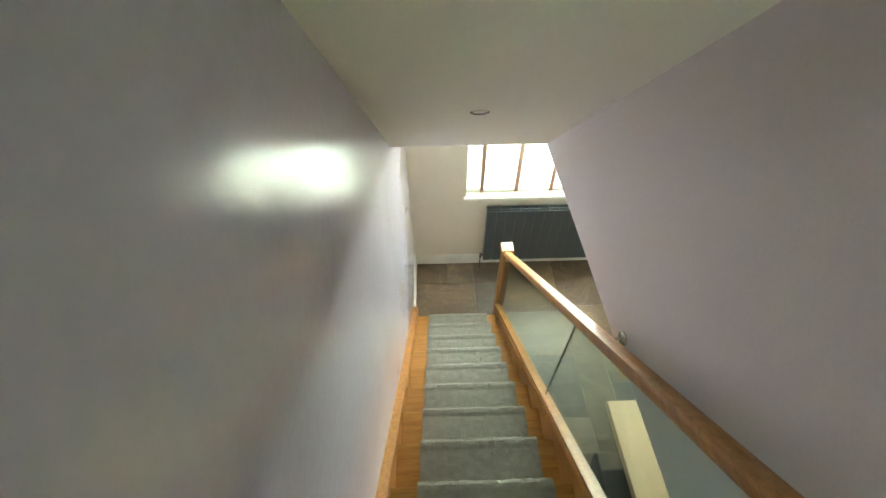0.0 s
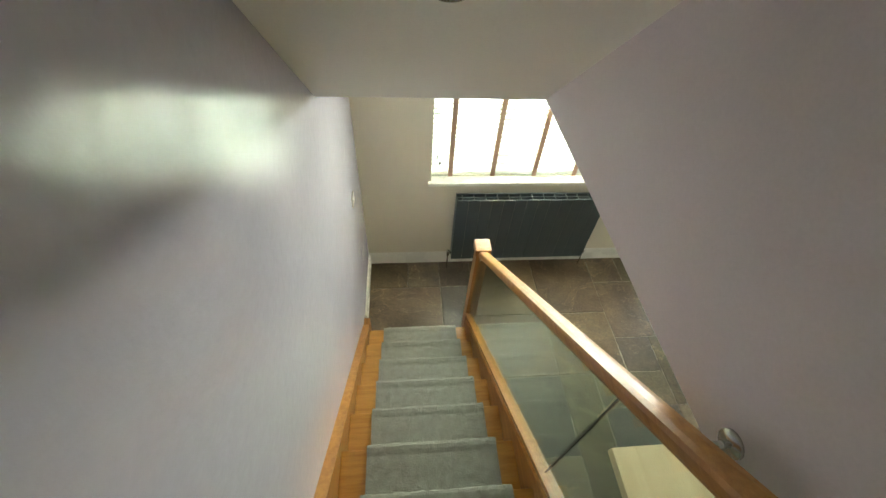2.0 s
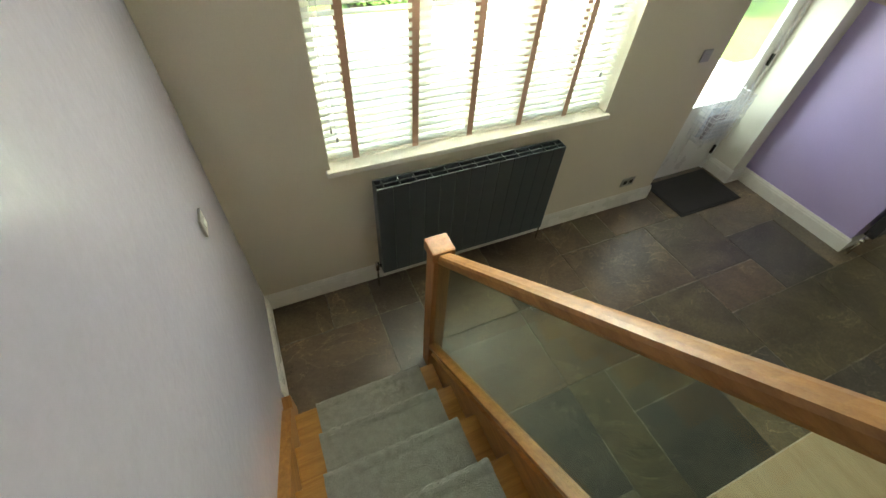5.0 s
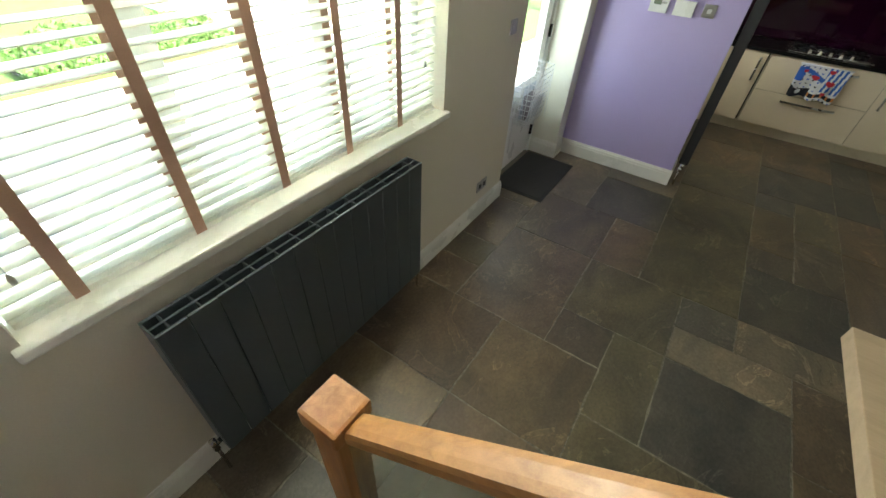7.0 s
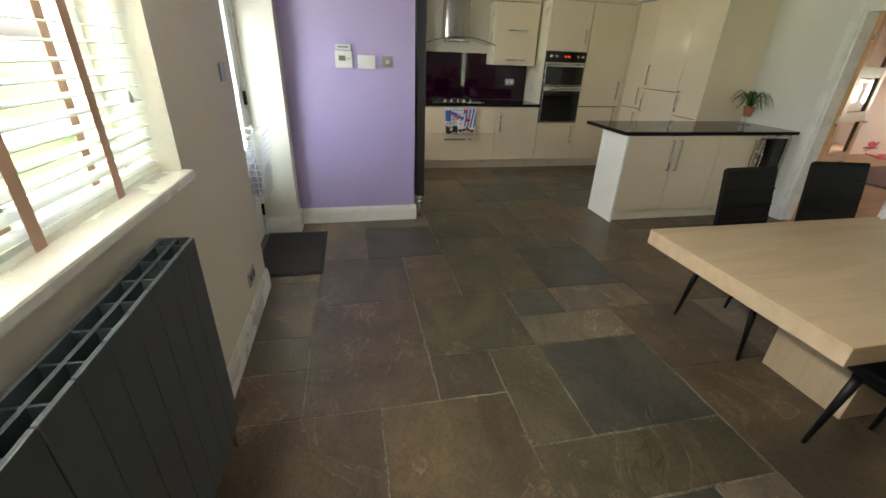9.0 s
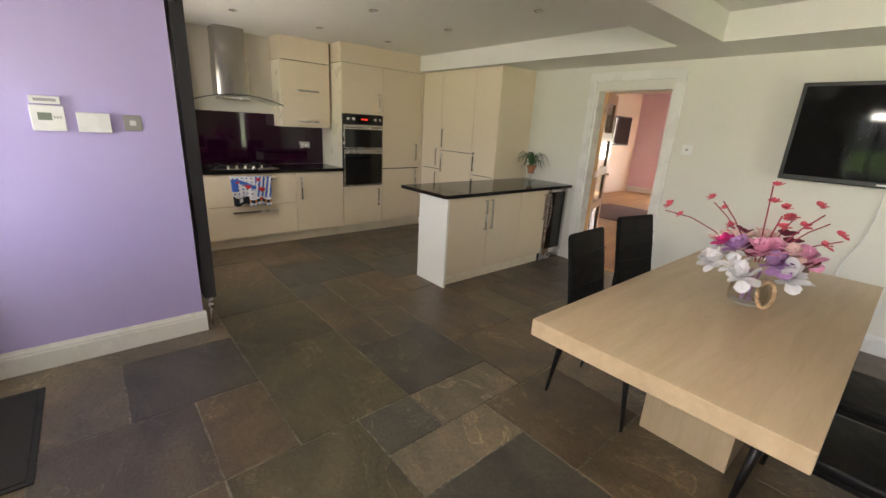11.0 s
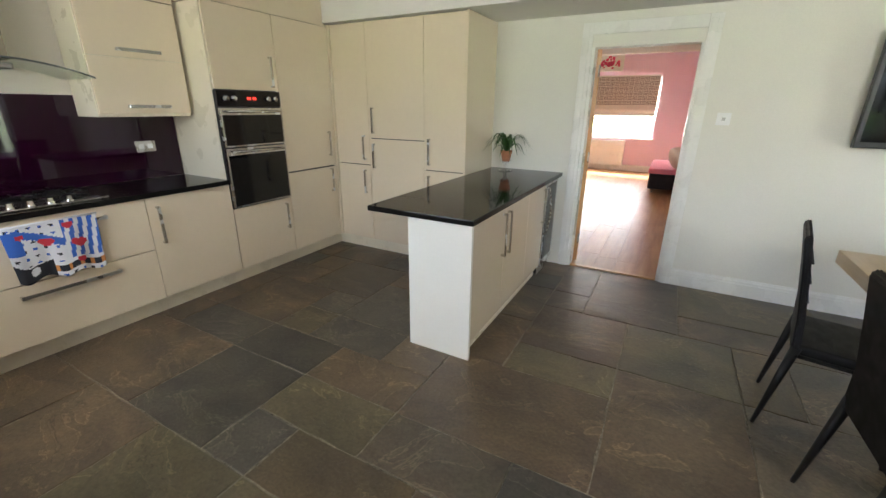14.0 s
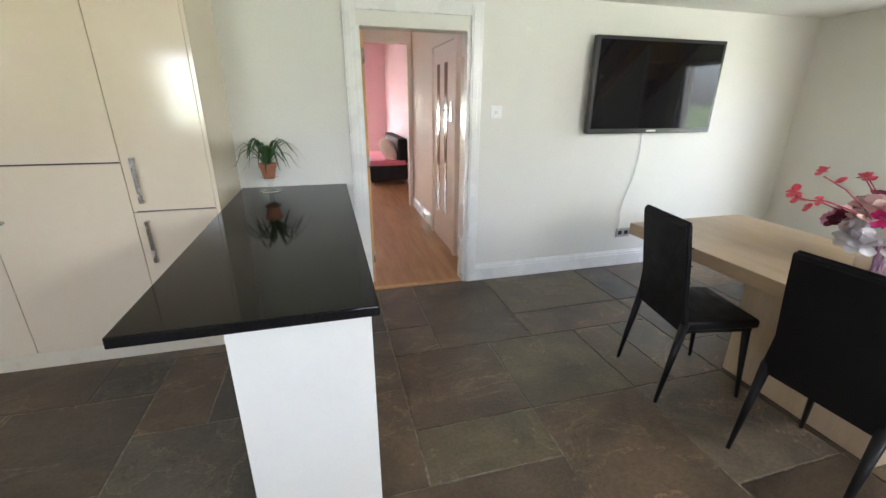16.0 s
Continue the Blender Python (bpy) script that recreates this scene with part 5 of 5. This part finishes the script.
def bloom(c, size, tone, layers=3, n=6):
    bm = bmesh.new()
    axis = (c - Vector((VX, VY, VZ + 0.10))).normalized()
    t_ = axis.orthogonal().normalized()
    b_ = axis.cross(t_)
    for L in range(layers):
        for i in range(n):
            a = 2 * math.pi * (i + 0.5 * L) / n + random.uniform(-0.2, 0.2)
            d = (t_ * math.cos(a) + b_ * math.sin(a)) * (1 - 0.28 * L) + axis * (0.15 + 0.45 * L)
            petal(bm, c, d, size * (1 - 0.18 * L) * random.uniform(0.85, 1.1), random.uniform(0.1, 0.4))
    return part("flower_head", bm, FC[tone], fl, tone + " flower head", True)


tones = ["blush", "pink", "blush", "mauve", "white", "blush", "pink", "white", "magenta", "blush", "plum", "white", "pink", "white", "mauve", "blush", "white", "pink", "plum", "white", "blush", "white", "white", "pink"]
for i, tone in enumerate(tones):
    a = i * 2.399
    r = 0.05 + 0.11 * math.sqrt((i + 0.5) / len(tones))
    h = 0.30 - 0.75 * (r - 0.05) + random.uniform(-0.02, 0.03)
    if tone == "white":
        h -= 0.05
    c = Vector((VX + r * 1.15 * math.cos(a), VY + r * 1.15 * math.sin(a), VZ + h))
    bloom(c, random.uniform(0.066, 0.082) if tone == "white" else random.uniform(0.055, 0.075), tone, 4, 7)
STEM = mat("red_stem", (0.40, 0.05, 0.09), 0.6, var=0.2)
for i, (a, lean, L) in enumerate(((2.6, 0.55, 0.42), (1.6, 0.25, 0.45), (0.6, 0.5, 0.40), (-0.5, 0.75, 0.44), (-0.9, 1.0, 0.40), (-1.3, 0.95, 0.34), (3.4, 0.8, 0.36), (2.1, 0.35, 0.34), (-2.2, 0.8, 0.42), (-0.2, 1.05, 0.55), (4.4, 0.6, 0.36))):
    p0 = Vector((VX, VY, VZ + 0.12))
    pts = [p0 + Vector((math.cos(a) * math.sin(lean * (0.6 + 0.4 * f)), math.sin(a) * math.sin(lean * (0.6 + 0.4 * f)), math.cos(lean * (0.6 + 0.5 * f)))) * L * f for f in (0.25, 0.5, 0.75, 1.0)]
    part("stem", tube(bmesh.new(), [tuple(p) for p in pts], 0.0028, 6), STEM, fl, "thin red twig")
    if i % 3 != 2:
        for f in (1.0, 0.84):
            q = p0.lerp(pts[-1], f) + Vector((random.uniform(-0.02, 0.02), random.uniform(-0.02, 0.02), random.uniform(-0.01, 0.03)))
            bloom(q, random.uniform(0.022, 0.034), "coral", 2, 5)
for i in range(16):
    a, lean, L = random.uniform(0, 6.3), random.uniform(0.4, 1.2), random.uniform(0.12, 0.24)
    c = Vector((VX, VY, VZ + 0.12)) + Vector((math.cos(a) * math.sin(lean), math.sin(a) * math.sin(lean), math.cos(lean))) * L
    bm = bmesh.new()
    for q in range(3):
        petal(bm, c, Vector((math.cos(a + q - 1), math.sin(a + q - 1), 0.3)), 0.05, 0.2)
    part("leaf", bm, FC["plum" if i % 3 else "blush"], fl, smooth=True)
V0 = Vector((VX, VY, VZ))
fl.matrix_basis = Matrix.Translation(V0) @ Matrix.Scale(1.08, 4) @ Matrix.Translation(-V0)
bm = bmesh.new()
for i in range(9):
    cyl(bm, (VX + 0.02 * math.cos(i * 2.4), VY + 0.02 * math.sin(i * 2.4), VZ + 0.014), (VX + 0.03 * math.cos(i * 1.7), VY + 0.03 * math.sin(i * 1.7), VZ + 0.16), 0.003, seg=6)
part("stem", bm, FC["mauve"], fl)

# ---- tea towel over the drawer handle ----
tw = thing("tea_towel", "white tea towel with blue stripes and red hearts, over a handle", "towel")
def cloth_ink(u, v):
    """Which ink covers a spot of the cloth; u runs across, v down, both 0 to 1."""
    for cu_, cv, q in ((0.40, 0.36, 0.085), (0.74, 0.47, 0.10), (0.66, 0.12, 0.07), (0.72, 0.80, 0.06), (0.16, 0.20, 0.05)):
        x, y = (u - cu_) / q, (cv + q * 0.2 - v) / q
        if (x * x + y * y - 0.6) ** 3 - x * x * y ** 3 < 0:
            return 2
    if v > 0.66 + 0.10 * math.sin(u * 7.0) and u < 0.42:
        return 0 if math.hypot((u - 0.2), (v - 0.84) * 0.7) < 0.055 else 3
    if 0.80 < v < 0.90 and u > 0.42:
        return 4 if int(u * 22) % 3 == 0 else 3
    if u > 0.58 and v < 0.72:
        return 1 if int((u + 0.10 * v) * 19) % 2 else 0
    if (u < 0.16 and 0.08 < v < 0.5) or (0.08 < v - 0.55 * u + 0.08 < 0.22 and u > 0.1):
        return 1
    if math.hypot(u % 0.11 - 0.055, v % 0.13 - 0.065) < 0.022:
        return 1 if int(u * 9 + v * 7) % 2 else 3
    return 0


bm = bmesh.new()
rows, nu, nv = [], 60, 44
for j in range(nv + 1):
    f = j / nv
    rows.append([bm.verts.new((FX - 0.047 - 0.011 * math.sin(3.5 * math.pi * i / nu + 1) * (0.3 + f) - 0.012 * f - 0.004 * math.sin(9 * math.pi * i / nu) * f, 2.035 - 0.44 * i / nu * (1 - 0.06 * f) - 0.012 * f, 0.848 - 0.315 * f - 0.014 * f * math.sin(i * 0.26) - 0.02 * f * (i / nu))) for i in range(nu + 1)])
for r0, r1 in zip(rows, rows[1:]):
    for i in range(nu):
        bm.faces.new((r0[i], r1[i], r1[i + 1], r0[i + 1]))
INKS = [mat(k4 + "_cotton", c, 0.9, var=0.12, fine=400, bump=0.0006) for k4, c in (("white", (0.70, 0.71, 0.74)), ("blue", (0.04, 0.13, 0.50)), ("red", (0.55, 0.03, 0.05)), ("black", (0.02, 0.022, 0.03)), ("orange", (0.60, 0.24, 0.07)))]
cloth = part("cloth", bm, INKS[0], tw, smooth=True)
for ink in INKS[1:]:
    cloth.data.materials.append(ink)
for q, f in enumerate(cloth.data.polygons):
    f.material_index = cloth_ink((q % nu + 0.5) / nu, (q // nu + 0.5) / nv)
thick = cloth.modifiers.new("thickness", 'SOLIDIFY')
thick.thickness = 0.003
hem = part("hem", tube(bmesh.new(), [(FX - 0.047, 2.045, 0.849), (FX - 0.047, 1.59, 0.849)], 0.006, 8), INKS[0], tw, "folded edge over the handle", True)

# ---- outside ----
GRASS = mat("lawn_grass", (0.09, 0.17, 0.03), 0.9, var=0.4, scale=3, fine=60, bump=0.02)
DRIVE = mat("pale_concrete", (0.50, 0.48, 0.45), 0.85, var=0.15, scale=1.5, fine=50, bump=0.003)
BRICK = mat("red_brick", (0.32, 0.14, 0.09), 0.85, var=0.25, scale=3, fine=30)
HEDGE = mat("hedge_leaf", (0.06, 0.13, 0.02), 0.6, var=0.4, scale=8, fine=40)
setting("ground", bx(-400, YO + 0.001, -0.5, 400, 600, -0.22), GRASS, "green lawn outside the window", "ground")
setting("ground_far", bx(-400, -400, -0.5, 400, YO, -0.24), GRASS, "green ground behind the house", "ground")
setting("pavement_drive", prism(bmesh.new(), [(-14, YO + 0.002), (30, YO + 0.002), (30, 6.2), (7.6, 6.2), (6.4, 8.6), (12.5, 9.2), (12.5, 19), (5.6, 19), (5.4, 9.9), (3.2, 9.8), (-14, 10.6)], 'z', -0.22, -0.19), DRIVE, "pale concrete drive in front of the house", "pavement")

def leaves(name, label, x0, y0, x1, y1, h, count, material, size=0.045, seed=1, base=-0.2):
    rnd = random.Random(seed)
    vs, fs = [], []
    for i in range(count):
        u, v = rnd.random(), rnd.random()
        top = h * (0.65 + 0.35 * noise.noise(((x0 + (x1 - x0) * u) * 1.7, (y0 + (y1 - y0) * v) * 1.7, seed)))
        edge = min(1.0, 5 * min(u, 1 - u, v, 1 - v) + 0.35)
        c = Vector((x0 + (x1 - x0) * u, y0 + (y1 - y0) * v, base + top * edge * (rnd.random() ** 0.4)))
        d = Vector((rnd.uniform(-1, 1), rnd.uniform(-1, 1), rnd.uniform(-0.4, 1))).normalized()
        s = d.orthogonal().normalized()
        L = size * rnd.uniform(0.6, 1.4)
        k0 = len(vs)
        vs += [c - d * L, c + s * L * 0.5, c + d * L, c - s * L * 0.5]
        fs.append((k0, k0 + 1, k0 + 2, k0 + 3))
    me = bpy.data.meshes.new(name)
    me.from_pydata(vs, [], fs)
    me.materials.append(material)
    return me


hg = thing("shrub_bed", "low green shrubs beside the drive", "shrub")
tagged(new("foliage", leaves("foliage", "", 2.2, 10.1, 5.3, 11.6, 0.6, 9000, HEDGE, 0.05, 4)), kind="stuff").parent = hg
part("earth", bx(2.2, 10.1, -0.24, 5.3, 11.6, -0.17), mat("dark_earth", (0.05, 0.035, 0.025), 0.95), hg)
hg = thing("hedge", "clipped green garden hedge beyond the lawn", "hedge")
tagged(new("foliage", leaves("foliage", "", -14, 18.5, 5, 20, 1.6, 14000, HEDGE, 0.12, 9)), kind="stuff").parent = hg
part("branches", bx(-14, 18.8, -0.24, 5, 19.7, 0.6), mat("dark_twigs", (0.03, 0.035, 0.015), 0.95), hg)
# parked car
car = thing("car", "silver-blue hatchback parked on the drive", "car", at=(10.3, 12.4, -0.19), rz=-72)
PAINT = mat("silver_car_paint", (0.50, 0.55, 0.62), 0.25, 0.3, var=0.02, coat=0.8)
prof = [(-2.0, 0.30), (-2.02, 0.62), (-1.92, 0.86), (-1.62, 0.92), (-1.25, 1.36), (-0.8, 1.46), (0.1, 1.45), (0.55, 1.32), (1.05, 0.95), (1.75, 0.82), (2.0, 0.62), (2.02, 0.30)]
bm = prism(bmesh.new(), [(u, v) for u, v in prof], 'y', -0.84, 0.84)
for v in bm.verts:
    if v.co.z > 0.95:
        v.co.y *= 0.82
bmesh.ops.bevel(bm, geom=[e for e in bm.edges], offset=0.03, segments=2, affect='EDGES')
body = part("body", bm, PAINT, car, smooth=False)
for s in (-1, 1):
    bm = prism(bmesh.new(), [(-1.15, 0.98), (-0.85, 1.36), (0.1, 1.36), (0.42, 1.25), (0.80, 0.98)], 'y', s * 0.70, s * 0.80)
    part("side_window", bm, BLACKGLASS, car)
    for x in (-1.25, 1.28):
        w_ = part("wheel", cyl(bmesh.new(), (x, s * 0.66, 0.31), (x, s * 0.86, 0.31), 0.31, seg=28), BLACKPLASTIC, car)
        part("rim", cyl(bmesh.new(), (x, s * 0.85, 0.31), (x, s * 0.875, 0.31), 0.2, seg=20), STEEL, w_)
    part("headlight", bx(1.86, s * 0.5, 0.60, 2.03, s * 0.8, 0.74, bevel=0.02), CLEAR, car)
part("windscreen", prism(bmesh.new(), [(0.57, 1.31), (0.62, 1.33), (1.08, 0.99), (1.04, 0.95)], 'y', -0.6, 0.6), BLACKGLASS, car)
part("number_plate", bx(2.0, -0.26, 0.42, 2.03, 0.26, 0.53), UPVC, car)
# house across the road
hs = thing("house", "red brick house with white windows and a tiled roof", "house", at=(24, 27, -0.22), rz=-45)
part("wall", bx(-7, 0, 0, 7, 8, 5.2), BRICK, hs)
part("roof", prism(bmesh.new(), [(-0.5, 5.1), (4, 8.0), (8.5, 5.1)], 'x', -7.4, 7.4), mat("brown_roof_tile", (0.13, 0.08, 0.06), 0.85, var=0.3, fine=12), hs)
for x in (-4.5, 0.2, 4.6):
    for z in (0.9, 3.3):
        w_ = part("window", bx(x - 0.8, -0.05, z, x + 0.8, 0.05, z + 1.2), UPVC, hs)
        for q in (-0.72, 0.04):
            part("pane", bx(x + q, -0.07, z + 0.08, x + q + 0.68, -0.045, z + 1.12), BLACKGLASS, w_)
tr = thing("tree", "young street tree with a slim trunk on the lawn", "tree", at=(12.6, 7.1, -0.22))
bm = cyl(bmesh.new(), (0, 0, 0), (0.05, 0.02, 2.2), 0.13, 0.08, 12)
for a in range(5):
    cyl(bm, (0.05, 0.02, 1.7 + 0.1 * a), (0.9 * math.cos(a * 1.3), 0.9 * math.sin(a * 1.3), 3.0 + 0.15 * a), 0.05, 0.02, 8)
part("trunk", bm, mat("brown_bark", (0.16, 0.10, 0.07), 0.9, var=0.3, bump=0.006), tr)
tagged(new("crown", leaves("crown", "", -1.5, -1.5, 1.5, 1.5, 2.4, 5000, HEDGE, 0.09, 12, 2.2)), kind="stuff").parent = tr

win = thing("window_3", "white framed kitchen window behind the lilac wall", "window", kind="structure")
for a in ((5.25, 1.12, 5.31, 2.1), (6.29, 1.12, 6.35, 2.1), (5.31, 1.12, 6.29, 1.18), (5.31, 2.04, 6.29, 2.1)):
    part("window_frame", bx(a[0], 3.05, a[1], a[2], 3.11, a[3]), UPVC, win)
p = part("pane", bx(5.31, 3.07, 1.18, 6.29, 3.076, 2.04), PANE, win)
p.visible_shadow = False

# ---- stone floor ----
FLOOR = bpy.data.objects["floor"]
random.seed(5)
kinds = ["brown", "brown", "grey", "green", "blue", "buff", "pale", "brown"]
def slab(x0, y0, x1, y1, tone):
    g = 0.0038
    w, h = x1 - x0 - 2 * g, y1 - y0 - 2 * g
    bm = bmesh.new()
    n = 9
    def edge(ax, ay, bx_, by_):
        out = []
        for i in range(n):
            f = i / n
            j = random.uniform(-0.0042, 0.0042) if i else 0
            dx, dy = bx_ - ax, by_ - ay
            L = math.hypot(dx, dy)
            out.append((ax + dx * f - dy / L * j, ay + dy * f + dx / L * j))
        return out
    pts = edge(x0 + g, y0 + g, x1 - g, y0 + g) + edge(x1 - g, y0 + g, x1 - g, y1 - g) + edge(x1 - g, y1 - g, x0 + g, y1 - g) + edge(x0 + g, y1 - g, x0 + g, y0 + g)
    cx, cy = (x0 + x1) / 2, (y0 + y1) / 2
    dz = random.uniform(-0.0015, 0.0015)
    lo = [bm.verts.new((x, y, -0.02)) for x, y in pts]
    mi = [bm.verts.new((x, y, -0.002 + dz)) for x, y in pts]
    hi = [bm.verts.new((x + (cx - x) * 0.0035 / max(w, h) * 2, y + (cy - y) * 0.0035 / max(w, h) * 2, dz)) for x, y in pts]
    m = len(pts)
    for a, b in ((lo, mi), (mi, hi)):
        for i in range(m):
            bm.faces.new((a[i], a[(i + 1) % m], b[(i + 1) % m], b[i]))
    bm.faces.new(hi)
    bmesh.ops.recalc_face_normals(bm, faces=bm.faces[:])
    return part("stone_flag", bm, STONE[tone], FLOOR)


GX = [XL, 0.34, 0.66, 0.98, 1.30, 1.63, 1.93, 2.25, 2.57, 2.85, 3.16, 3.48, 3.80, 4.10, 4.43, 4.78, 5.08, 5.40, 5.72, 6.04, 6.36, 6.70]
GY = [YT, -0.90, -0.58, -0.26, 0.05, 0.37, 0.68, 1.00, 1.33, 1.65, 1.96, 2.30, 2.60, 2.94, 3.22, 3.58, YW - 0.002, 4.09]
taken = set()
def flag(i0, j0, i1, j1, tone):
    """A flagstone over whole cells of the setting-out grid."""
    for i in range(i0, i1):
        for j in range(j0, j1):
            taken.add((i, j))
    return slab(GX[i0], GY[j0], GX[i1], GY[j1], tone)


flag(5, 12, 7, 14, "buff")
flag(5, 14, 7, 16, "brown")
flag(7, 13, 10, 15, "brown")
flag(7, 15, 8, 16, "brown")
flag(8, 15, 9, 16, "green")
flag(9, 15, 11, 16, "brown")
flag(8, 11, 10, 13, "green")
flag(7, 12, 8, 13, "grey")
flag(6, 11, 8, 12, "green")
flag(6, 9, 8, 11, "blue")
flag(8, 9, 9, 11, "pale")
flag(9, 8, 10, 10, "pale")
flag(9, 10, 10, 11, "blue")
flag(10, 8, 12, 10, "blue")
flag(10, 10, 13, 12, "green")
flag(13, 10, 15, 12, "green")
flag(12, 9, 13, 10, "grey")
flag(13, 9, 15, 10, "buff")
flag(15, 9, 16, 10, "blue")
flag(14, 8, 16, 9, "green")
flag(12, 8, 14, 9, "grey")
flag(16, 8, 18, 10, "blue")
flag(18, 8, 21, 10, "brown")
flag(16, 7, 18, 8, "blue")
flag(14, 7, 16, 8, "brown")
flag(11, 6, 14, 8, "brown")
flag(11, 5, 13, 6, "green")
flag(11, 3, 13, 5, "brown")
flag(12, 2, 13, 3, "grey")
flag(10, 0, 12, 3, "grey")
flag(12, 0, 13, 2, "brown")
flag(13, 4, 14, 6, "brown")
flag(13, 2, 14, 4, "grey")
flag(9, 5, 11, 8, "brown")
flag(7, 5, 9, 7, "pale")
flag(7, 7, 9, 9, "brown")
flag(9, 3, 11, 5, "green")
flag(7, 2, 10, 3, "brown")
flag(7, 0, 10, 2, "green")
flag(12, 12, 14, 14, "blue")
flag(10, 12, 12, 13, "brown")
flag(10, 13, 12, 15, "grey")
flag(14, 12, 15, 14, "pale")
flag(17, 5, 18, 6, "blue")
flag(15, 10, 17, 12, "green")
flag(5, 9, 6, 12, "green")
flag(4, 5, 7, 7, "brown")
for j in range(len(GY) - 1):
    for i in range(len(GX) - 1):
        if (i, j) in taken:
            continue
        w, h = random.choice(((2, 1), (2, 2), (3, 2), (1, 1), (2, 2), (1, 2)))
        while w > 1 and any((i + a, j) in taken or i + a >= len(GX) - 1 for a in range(w)):
            w -= 1
        while h > 1 and any((i + a, j + b_) in taken or j + b_ >= len(GY) - 1 for a in range(w) for b_ in range(h)):
            h -= 1
        flag(i, j, i + w, j + h, random.choice(kinds))
